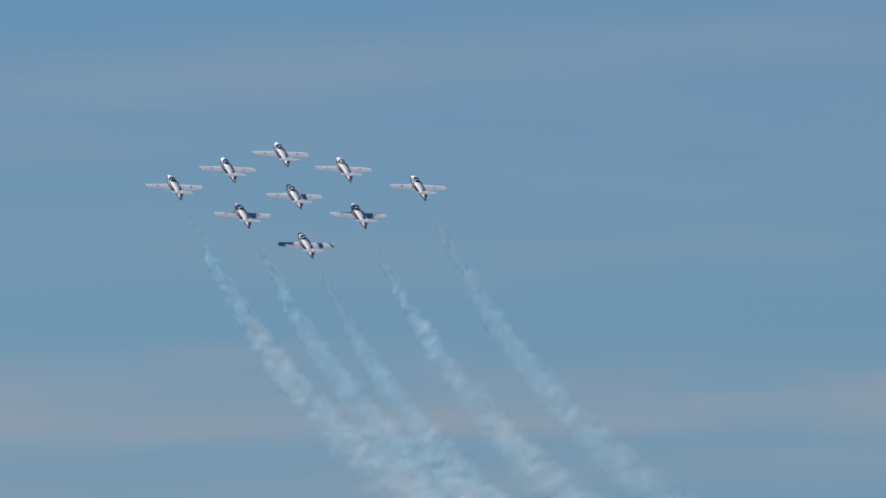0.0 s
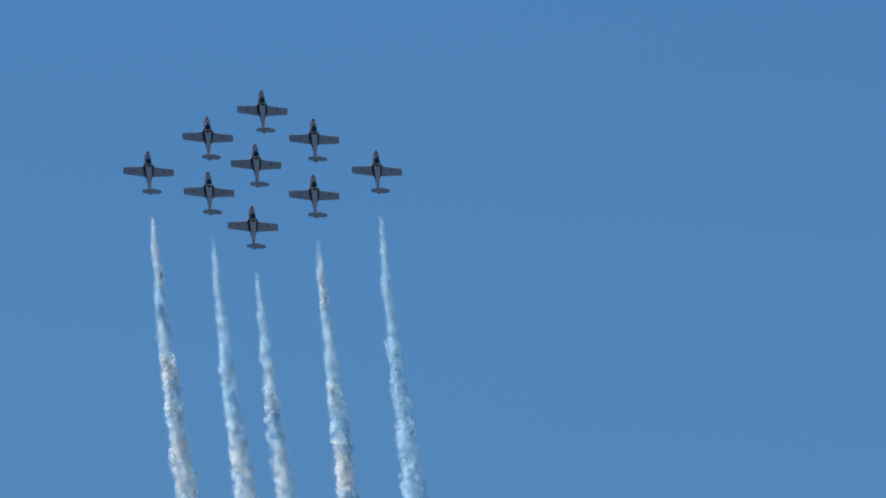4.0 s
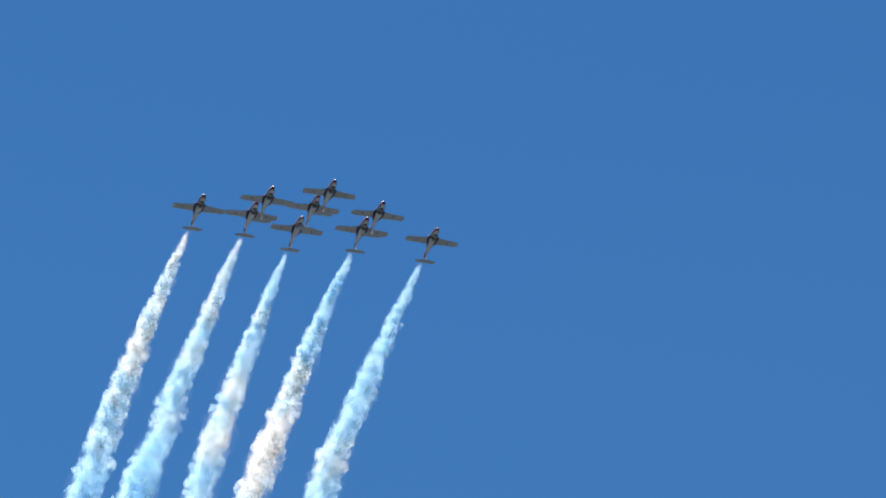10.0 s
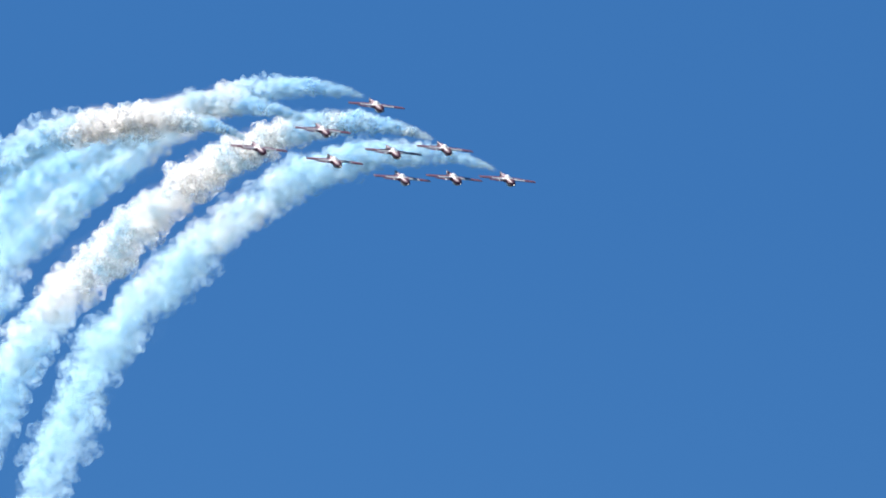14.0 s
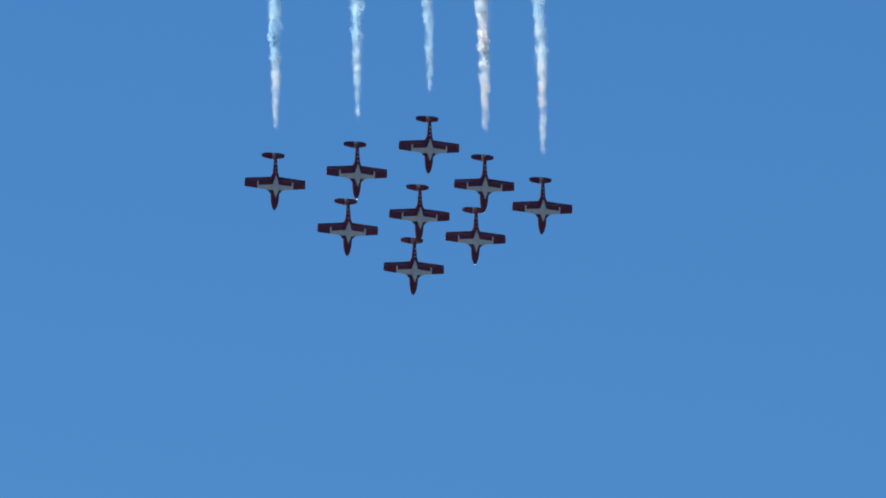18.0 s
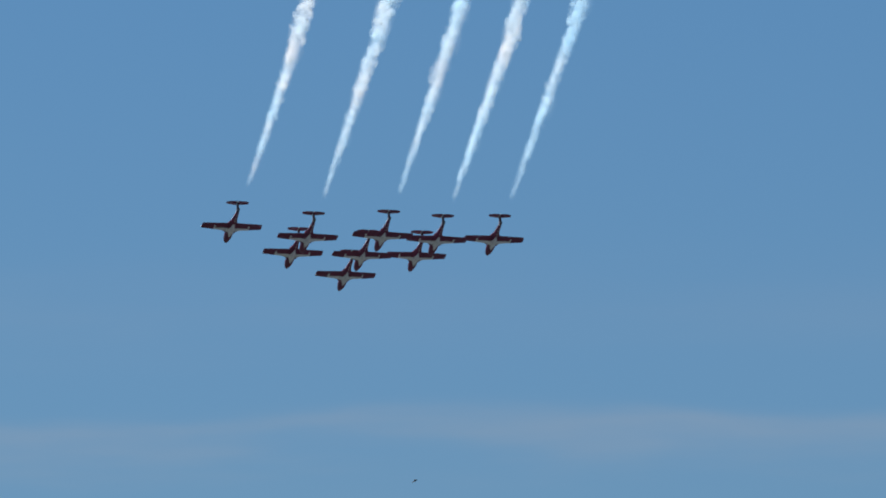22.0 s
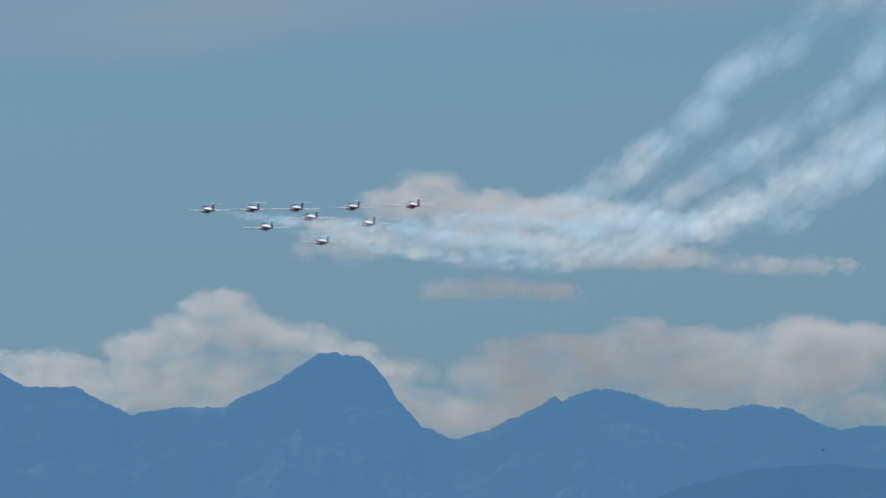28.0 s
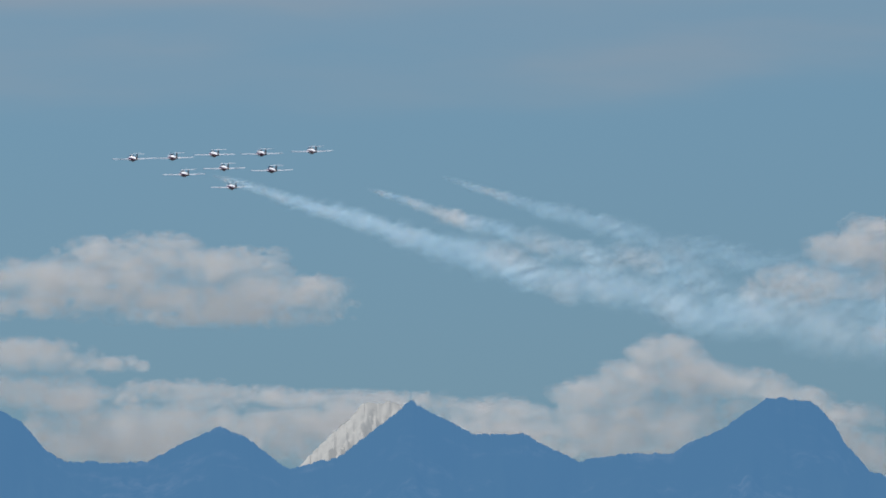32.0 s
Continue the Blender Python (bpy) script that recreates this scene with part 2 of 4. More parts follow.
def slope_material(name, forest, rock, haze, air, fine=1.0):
    """Far slopes of forest and rock; the haze of distance is mixed in as emission."""
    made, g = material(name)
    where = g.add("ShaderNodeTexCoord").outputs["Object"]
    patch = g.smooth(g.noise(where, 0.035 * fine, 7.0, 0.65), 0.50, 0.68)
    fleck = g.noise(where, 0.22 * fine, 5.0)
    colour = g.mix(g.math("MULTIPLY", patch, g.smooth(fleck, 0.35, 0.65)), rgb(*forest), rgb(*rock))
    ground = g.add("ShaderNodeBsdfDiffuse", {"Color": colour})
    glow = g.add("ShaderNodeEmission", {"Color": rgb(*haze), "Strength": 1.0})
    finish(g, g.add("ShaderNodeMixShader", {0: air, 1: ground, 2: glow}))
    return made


# third colour: distance haze that the slope itself gives off
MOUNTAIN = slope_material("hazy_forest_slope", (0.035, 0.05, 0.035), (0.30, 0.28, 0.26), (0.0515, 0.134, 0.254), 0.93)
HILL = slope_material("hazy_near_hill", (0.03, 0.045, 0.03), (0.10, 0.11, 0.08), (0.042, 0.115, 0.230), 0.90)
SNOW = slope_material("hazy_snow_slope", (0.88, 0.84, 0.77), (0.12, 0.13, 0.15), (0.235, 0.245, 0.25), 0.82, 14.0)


def field_material():
    made, g = material("farm_fields")
    where = g.add("ShaderNodeTexCoord").outputs["Object"]
    plots = g.add("ShaderNodeTexVoronoi", {"Vector": where, "Scale": 0.006}).outputs[1]
    blend = g.mix(0.08, g.mix(g.noise(where, 0.05, 6.0), rgb(0.034, 0.048, 0.036), rgb(0.075, 0.078, 0.066)), plots)
    shade = g.mix(0.65, blend, rgb(0.046, 0.056, 0.052))
    finish(g, g.add("ShaderNodeBsdfPrincipled", {"Base Color": shade, "Roughness": 0.95}))
    return made


FIELD = field_material()


# ---- building helpers ----
def mesh_of(name, bm, *materials, smooth=True):
    data = bpy.data.meshes.new(name)
    for e in bm.edges:
        e.smooth = e.calc_face_angle(0.0) < 0.7
    bm.to_mesh(data)
    bm.free()
    for m in materials:
        data.materials.append(m)
    if smooth:
        data.polygons.foreach_set("use_smooth", [True] * len(data.polygons))
    return data


def part(name, bm, material, parent, label=""):
    """One mesh under a thing or under a part."""
    materials = material if isinstance(material, (list, tuple)) else [material]
    ob = new(name, mesh_of(name, bm, *materials))
    ob.parent = parent
    return tagged(ob, label)


def loft(rings, cap=True):
    """A skin over closed rings of points."""
    bm = bmesh.new()
    loops = [[bm.verts.new(p) for p in ring] for ring in rings]
    n = len(loops[0])
    for a, b in zip(loops, loops[1:]):
        for i in range(n):
            bm.faces.new((a[i], a[(i + 1) % n], b[(i + 1) % n], b[i]))
    if cap:
        bm.faces.new(loops[0][::-1])
        bm.faces.new(loops[-1])
    bmesh.ops.recalc_face_normals(bm, faces=bm.faces)
    return bm


# ---- ground and mountains ----
def build_ground():
    bm = bmesh.new()
    rings = []
    for radius in (0.0, 60.0, 300.0, 900.0, 2000.0, 3400.0, 4950.0):
        if radius == 0:
            rings.append([bm.verts.new((0, 0, 0))])
            continue
        rings.append([bm.verts.new((radius * math.cos(k * math.tau / 96), radius * math.sin(k * math.tau / 96),
                                    0.6 * noise.noise((k * 0.4, radius * 0.01, 0.0)) if radius > 100 else 0.0)) for k in range(96)])
    for k in range(96):
        bm.faces.new((rings[0][0], rings[1][k], rings[1][(k + 1) % 96]))
    for a, b in zip(rings[1:], rings[2:]):
        for k in range(96):
            bm.faces.new((a[k], b[k], b[(k + 1) % 96], a[(k + 1) % 96]))
    ground = new("ground", mesh_of("ground", bm, FIELD))
    tagged(ground, "flat green and straw coloured farm fields reaching the mountains", "ground", kind="structure")


# skyline of the main range: azimuth and height in degrees
SKYLINE = [(-8.228, 1.542), (-6.948, 1.863), (-5.942, 1.634), (-4.937, 1.908), (-4.022, 1.725), (-3.611, 1.954), (-3.419, 1.963), (-3.319, 1.908), (-3.218, 1.780), (-3.127, 1.725), (-2.761, 1.725), (-2.578, 1.817), (-2.441, 1.886), (-2.322, 1.835), (-2.130, 1.689), (-1.920, 1.735),
           (-1.691, 1.908), (-1.591, 1.991), (-1.463, 1.913), (-1.316, 1.849), (-1.088, 1.837), (-0.960, 1.779), (-0.841, 1.721), (-0.585, 1.762), (-0.448, 1.759),
           (-0.229, 1.854), (-0.018, 1.991), (0.073, 2.003), (0.183, 1.980), (0.274, 1.890), (0.329, 1.799), (0.443, 1.671), (0.585, 1.614), (0.750, 1.671), (0.97, 1.766), (1.030, 1.815)]
SKYLINE_EAST = [(1.064, 1.782), (1.211, 1.854), (1.390, 1.826), (1.518, 1.769), (1.691, 1.747), (1.920, 1.775), (2.066, 1.753), (2.295, 1.665), (2.514, 1.683), (2.834, 1.744), (3.291, 1.652), (4.022, 1.771), (4.937, 1.588), (6.034, 1.817), (7.314, 1.542), (9.142, 1.725)]


def height_at(line, azimuth):
    return float(np.interp(azimuth, [a for a, _ in line], [h for _, h in line]))


def broad_height(line, azimuth, width):
    """The skyline smoothed over a width, for the slopes below the crest."""
    return sum(height_at(line, azimuth + width * k / 4) for k in range(-4, 5)) / 9


def build_range(name, line, radius, depth, low, high, step, mat, label, rough=1.0, levels=64, grain=1.0):
    """A ridge whose crest follows the skyline, with spurs and gullies down to its foot."""
    bm = bmesh.new()
    columns = int(round((high - low) / step)) + 1
    grid = []
    for i in range(columns):
        a = low + step * i
        jag = rough * (0.012 * noise.fractal((a * 9, 3.1, radius * 0.01), 0.8, 2.1, 4) + 0.006 * noise.noise((a * 40, 8.0, 0.0)) + 0.006 * noise.noise((a * 110, 2.0, 0.0)))
        column = []
        for j in range(levels + 1):
            s = j / levels
            crest = (height_at(line, a) if s == 0 else min(height_at(line, a), broad_height(line, a, min(0.5, 1.6 * s)))) + 0.012 + jag * max(0.0, 1 - 14 * s)
            top = radius * math.tan(radians(crest))
            wander = 0.20 * s * noise.fractal((a * 2.2, s * 2.0, 7.7), 0.9, 2.0, 4)
            spur = noise.fractal((a * 4.0 * grain + wander * 4, s * 7.0 * grain, 1.3 + radius * 0.003), 0.95, 2.1, 4)
            reach = radius - depth * s
            z = top * (1 - s) ** 1.25 * (1 + 0.55 * min(1.0, s * grain) * spur / grain) - 4.0 * s
            z = min(z, reach * math.tan(radians(crest)) * (1 - 0.16 * s))
            ang = radians(a + wander * 0.04)
            column.append(bm.verts.new((reach * math.sin(ang), reach * math.cos(ang), z)))
        ang = radians(a)
        column.insert(0, bm.verts.new(((radius + 120) * math.sin(ang), (radius + 120) * math.cos(ang), -4.0)))
        grid.append(column)
    for a, b in zip(grid, grid[1:]):
        for j in range(levels + 1):
            bm.faces.new((a[j], a[j + 1], b[j + 1], b[j]))
    bmesh.ops.recalc_face_normals(bm, faces=bm.faces)
    tagged(new(name, mesh_of(name, bm, mat)), label, "mountain", kind="structure")


def build_mountains():
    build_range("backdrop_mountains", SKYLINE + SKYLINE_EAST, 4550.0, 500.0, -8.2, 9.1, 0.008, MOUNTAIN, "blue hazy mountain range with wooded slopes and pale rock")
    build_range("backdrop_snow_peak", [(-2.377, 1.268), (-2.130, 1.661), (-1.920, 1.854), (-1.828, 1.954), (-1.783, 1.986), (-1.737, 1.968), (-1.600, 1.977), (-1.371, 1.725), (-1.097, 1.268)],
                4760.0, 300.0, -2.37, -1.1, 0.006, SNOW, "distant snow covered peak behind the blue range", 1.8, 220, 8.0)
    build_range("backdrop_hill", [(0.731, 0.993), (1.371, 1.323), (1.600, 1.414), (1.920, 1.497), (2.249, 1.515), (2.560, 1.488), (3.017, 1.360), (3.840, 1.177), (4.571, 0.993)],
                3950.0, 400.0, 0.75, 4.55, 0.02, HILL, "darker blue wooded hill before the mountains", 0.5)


build_ground()
build_mountains()


# ---- clouds ----
def blob(verts, faces, base, centre, radius, squash, rng, lump):
    """Adds one lumpy ball, from a shared base ball, to the lists."""
    start = len(verts)
    seed = Vector((rng.uniform(-50, 50), rng.uniform(-50, 50), rng.uniform(-50, 50)))
    turn = Euler((rng.uniform(0, 6), rng.uniform(0, 6), rng.uniform(0, 6))).to_matrix()
    for p in base[0]:
        q = turn @ p
        r = radius * (1 + lump * noise.noise(q * 1.7 + seed))
        verts.append((centre[0] + q.x * r * squash[0], centre[1] + q.y * r * squash[1], centre[2] + q.z * r * squash[2]))
    faces.extend(tuple(start + k for k in f) for f in base[1])


def ball(level):
    bm = bmesh.new()
    bmesh.ops.create_icosphere(bm, subdivisions=level, radius=1.0)
    made = ([v.co.copy() for v in bm.verts], [tuple(v.index for v in f.verts) for f in bm.faces])
    bm.free()
    return made


BALL, FINE_BALL = ball(2), ball(3)


def lists_mesh(name, verts, faces, mat):
    data = bpy.data.meshes.new(name)
    data.from_pydata(verts, [], faces)
    data.materials.append(mat)
    data.polygons.foreach_set("use_smooth", [True] * len(data.polygons))
    return data


# clouds: lumps of azimuth, height, half width and half height in degrees
CLOUDS = [
    ("broad cumulus with a flat grey base behind the peaks", 0.07, [(-0.457, 2.165, 0.183, 0.119), (-0.640, 2.073, 0.165, 0.101), (-0.841, 2.018, 0.156, 0.082), (-0.274, 2.055, 0.183, 0.110), (-0.046, 2.055, 0.146, 0.082), (0.110, 1.982, 0.165, 0.082), (0.320, 1.908, 0.201, 0.073), (-0.549, 1.890, 0.686, 0.110), (-1.280, 1.936, 0.320, 0.082), (-1.006, 1.817, 0.824, 0.092), (0.274, 1.780, 0.366, 0.092), (-0.500, 1.740, 0.900, 0.085), (0.500, 1.700, 0.500, 0.085)]),
    ("broken cumulus bank low over the range", 0.07, [(0.841, 2.018, 0.165, 0.064), (1.024, 2.055, 0.165, 0.055), (0.777, 1.927, 0.229, 0.073), (1.417, 2.091, 0.183, 0.082), (1.691, 2.046, 0.229, 0.082), (2.148, 2.091, 0.165, 0.092), (2.377, 2.055, 0.229, 0.092), (1.737, 1.890, 0.732, 0.092), (2.651, 2.046, 0.275, 0.092), (3.017, 1.954, 0.366, 0.092), (1.188, 1.780, 0.549, 0.073), (1.500, 1.950, 0.800, 0.120), (2.200, 1.920, 0.700, 0.130), (0.950, 1.860, 0.350, 0.100), (1.250, 2.030, 0.300, 0.070), (2.100, 2.060, 0.350, 0.080), (1.500, 1.760, 1.200, 0.090), (2.600, 1.760, 0.800, 0.090), (0.750, 1.720, 0.400, 0.085)]),
    ("small flat cumulus with a pale top", 0.07, [(0.567, 2.293, 0.146, 0.050), (0.777, 2.302, 0.183, 0.055), (1.006, 2.284, 0.165, 0.046)]),
    ("long ragged cumulus with a grey underside", 0.07, [(0.485, 2.732, 0.146, 0.082), (0.329, 2.659, 0.183, 0.082), (0.731, 2.659, 0.220, 0.073), (1.060, 2.641, 0.238, 0.073), (1.298, 2.604, 0.183, 0.073), (0.110, 2.503, 0.238, 0.092), (0.686, 2.512, 0.458, 0.082), (1.463, 2.439, 0.320, 0.055), (2.011, 2.403, 0.412, 0.046), (1.250, 2.420, 0.800, 0.050), (0.600, 2.620, 0.400, 0.090), (1.000, 2.620, 0.350, 0.080)]),
    ("wide layered cumulus with a grey band across it", 0.07, [(-2.971, 2.659, 0.201, 0.073), (-2.697, 2.677, 0.183, 0.073), (-2.377, 2.622, 0.256, 0.064), (-3.200, 2.549, 0.275, 0.046), (-2.743, 2.458, 0.366, 0.064), (-2.285, 2.476, 0.229, 0.073), (-2.011, 2.476, 0.146, 0.082), (-3.291, 2.421, 0.275, 0.055), (-2.377, 2.366, 0.549, 0.046), (-3.300, 2.520, 0.500, 0.110), (-2.700, 2.560, 0.650, 0.100), (-2.500, 2.420, 0.700, 0.085)]),
    ("low cumulus bank behind the snowy peak", 0.07, [(-3.017, 2.000, 0.275, 0.064), (-2.651, 2.037, 0.275, 0.064), (-2.285, 2.018, 0.275, 0.055), (-1.920, 2.000, 0.366, 0.055), (-1.646, 2.000, 0.275, 0.046), (-2.834, 1.863, 0.549, 0.092), (-2.103, 1.863, 0.549, 0.092), (-3.337, 2.229, 0.201, 0.055), (-2.925, 2.165, 0.183, 0.037), (-2.700, 1.920, 0.700, 0.075), (-1.900, 1.900, 0.500, 0.080), (-3.100, 1.800, 0.500, 0.080), (-1.300, 1.850, 0.400, 0.070), (-3.350, 2.040, 0.400, 0.080), (-3.300, 2.200, 0.350, 0.080), (-2.650, 1.780, 0.800, 0.110)]),
    ("small ragged cumulus", 0.07, [(3.428, 2.531, 0.110, 0.064), (3.611, 2.485, 0.201, 0.064), (3.931, 2.622, 0.183, 0.055), (4.114, 2.549, 0.275, 0.055)]),
]


def build_cloud(label, density, lumps, rng, distance):
    """A heap of soft lumps: large ones inside, many small ones that make the billowing rim."""
    verts, faces = [], []

    def add(az, up, size, base):
        r = distance + rng.uniform(-15, 15)
        a, h = radians(az), radians(up)
        blob(verts, faces, base, (r * math.sin(a), r * math.cos(a), r * math.tan(h)), radians(size) * distance, (1.35, 1.0, 0.9), rng, 0.5)

    for az, up, wide, tall in lumps:
        for _ in range(max(14, min(80, int(12 * wide / tall)))):
            u, v = rng.gauss(0, 0.42), rng.gauss(0, 0.35)
            add(az + max(-0.8, min(0.8, u)) * wide, up + max(-0.6, min(0.6, v)) * tall, rng.uniform(0.30, 0.50) * min(wide, tall * 1.3), FINE_BALL)
        for _ in range(max(50, min(180, int(140 * math.sqrt(wide * tall) / 0.12)))):
            turn = rng.gauss(math.pi / 2, 1.1)
            out = rng.uniform(0.35, 1.0)
            add(az + out * math.cos(turn) * wide, up + out * math.sin(turn) * tall, rng.uniform(0.07, 0.20) * min(wide, tall * 1.3), BALL)
    base = Vector((sum(v[0] for v in verts) / len(verts), sum(v[1] for v in verts) / len(verts), min(v[2] for v in verts)))
    ob = new("cloud", lists_mesh("cloud", [tuple(Vector(v) - base) for v in verts], faces, CLOUD))
    ob.location = base
    ob.color = (1, 1, 1, density)
    tagged(ob, "white " + label, "cloud", "clouds over the mountains", "stuff")


def build_clouds():
    rng = random.Random(5)
    for k, (label, density, lumps) in enumerate(CLOUDS):
        build_cloud(label, density, lumps, rng, 4850.0 + 12 * k)


build_clouds()


# ---- the jets ----
FLIGHT = [  # seconds, place and turn of the formation
    (-4, 190.92, 2001.20, 140.41, -12.00, 4.10, 16.80),
    (-3.5, 172.41, 2060.40, 130.80, -6.80, 3.70, 16.80),
    (-3, 154.40, 2119.10, 126.60, -1.60, 3.30, 16.60),
    (-2.5, 136.97, 2177.20, 127.69, 3.80, 2.80, 16.50),
    (-2, 120.02, 2234.41, 134.17, 9.40, 2.40, 16.30),
    (-1.5, 103.93, 2290.01, 145.94, 15.30, 2.00, 16.10),
    (-1, 88.73, 2343.42, 163.11, 21.50, 1.60, 16.01),
    (-0.5, 75.07, 2393.92, 185.70, 27.90, 1.10, 16.21),
    (0, 63.01, 2440.62, 214.10, 33.90, 0.20, 16.81),
    (0.5, 51.75, 2483.13, 247.36, 39.30, -0.80, 17.61),
    (1, 41.29, 2521.02, 284.67, 45.20, -0.30, 18.21),
    (1.5, 31.92, 2554.09, 325.47, 50.10, 0.30, 19.70),
    (2, 23.40, 2582.34, 368.63, 54.21, 0.20, 20.08),
    (2.5, 15.37, 2605.81, 413.42, 59.41, -0.00, 19.56),
    (3, 8.65, 2624.27, 459.19, 66.31, -0.41, 18.95),
    (3.5, 3.38, 2637.94, 505.34, 73.82, -0.91, 18.14),
    (4, -0.10, 2646.90, 551.20, 81.52, -1.31, 17.43),
    (4.5, -1.34, 2651.55, 596.35, 88.92, -1.51, 16.72),
    (5, -0.60, 2652.39, 640.10, 95.53, -1.41, 16.51),
    (5.5, 1.96, 2649.93, 681.85, 101.63, -1.21, 15.81),
    (6, 6.36, 2644.46, 721.19, 107.93, -0.61, 14.72),
    (6.5, 12.34, 2636.09, 757.43, 114.84, -0.11, 14.32),
    (7, 19.51, 2624.73, 790.25, 122.24, 0.19, 14.34),
    (7.5, 27.61, 2610.06, 819.09, 129.54, 0.99, 14.06),
    (8, 36.88, 2591.92, 843.75, 136.54, 2.49, 13.28),
    (8.5, 46.87, 2570.15, 863.94, 142.94, 3.59, 12.80),
    (9, 56.75, 2544.82, 879.89, 148.94, 3.39, 13.11),
    (9.5, 66.26, 2516.67, 891.97, 155.23, 2.69, 13.72),
    (10, 75.40, 2486.36, 900.38, 161.82, 2.39, 14.43),
    (10.5, 84.36, 2455.06, 905.62, 168.41, 2.40, 15.15),
    (11, 93.78, 2423.80, 907.52, 174.40, 2.60, 15.88),
    (11.5, 104.24, 2393.94, 906.16, 179.08, 2.91, 16.00),
    (12, 115.20, 2365.84, 902.21, -176.93, 2.21, 15.73),
    (12.5, 125.49, 2339.83, 896.30, -170.63, 1.21, 15.77),
    (13, 136.01, 2315.75, 888.15, -161.12, 0.11, 15.40),
    (13.5, 147.96, 2293.05, 877.44, -152.70, -0.40, 14.66),
    (14, 159.68, 2271.39, 863.43, -145.38, -0.61, 13.40),
    (14.5, 170.69, 2250.56, 844.89, -137.98, -0.41, 14.12),
    (15, 180.44, 2230.08, 821.92, -129.99, -0.51, 14.84),
    (15.5, 188.09, 2209.94, 794.71, -122.19, -1.10, 14.38),
    (16, 194.21, 2190.73, 763.18, -114.49, -1.40, 14.24),
    (16.5, 198.98, 2173.46, 727.95, -106.39, -1.50, 14.31),
    (17, 202.47, 2159.12, 689.53, -97.50, -1.80, 14.29),
    (17.5, 204.97, 2148.59, 648.74, -87.90, -2.10, 14.07),
    (18, 206.48, 2142.69, 606.27, -78.40, -2.30, 13.27),
    (18.5, 207.00, 2141.63, 562.93, -69.90, -2.30, 12.48),
    (19, 206.25, 2145.81, 519.23, -63.00, -1.90, 12.20),
    (19.5, 203.46, 2155.04, 476.02, -57.00, -1.30, 11.94),
    (20, 199.00, 2169.48, 433.73, -51.20, -1.00, 11.99),
    (20.5, 193.40, 2188.81, 392.58, -45.90, -0.60, 11.32),
    (21, 186.61, 2212.81, 353.31, -40.49, -0.00, 10.55),
    (21.5, 178.50, 2241.52, 316.30, -34.69, 0.50, 11.09),
    (22, 169.61, 2274.59, 281.90, -30.09, 0.10, 13.11),
    (22.5, 160.51, 2311.92, 250.20, -25.80, -1.20, 15.00),
    (23, 149.63, 2353.61, 222.43, -20.41, -2.10, 15.09),
    (23.5, 136.67, 2399.49, 198.86, -16.41, -1.20, 13.18),
    (24, 122.96, 2449.58, 178.79, -13.10, -0.90, 11.98),
    (24.5, 108.60, 2503.57, 161.98, -10.28, -0.30, 11.21),
    (25, 93.75, 2560.77, 148.39, -7.47, 0.39, 11.33),
    (25.5, 79.48, 2620.28, 137.16, -4.28, -0.00, 11.72),
    (26, 64.60, 2681.30, 129.69, -1.90, 0.00, 12.70),
    (26.5, 48.29, 2743.00, 127.00, -0.10, 0.00, 13.80),
    (27, 31.30, 2804.80, 127.50, 1.10, 0.00, 14.80),
    (27.5, 13.90, 2866.40, 129.80, 2.20, -0.30, 15.60),
    (28, -3.40, 2927.30, 133.40, 3.10, -1.00, 16.30),
    (28.5, -20.80, 2987.40, 138.31, 3.50, -1.40, 17.10),
    (29, -38.10, 3046.60, 143.62, 3.50, -1.90, 17.20),
    (29.5, -55.50, 3105.00, 149.30, 4.00, -1.50, 16.40),
    (30, -73.10, 3162.80, 155.48, 4.60, -1.00, 15.40),
    (30.5, -90.80, 3220.00, 161.99, 5.30, -1.10, 15.10),
    (31, -108.50, 3276.80, 168.60, 5.80, -1.50, 15.10),
    (31.5, -126.10, 3333.20, 174.80, 5.80, -1.80, 15.30),
    (32, -143.60, 3389.40, 180.70, 5.50, -2.10, 15.70),
]
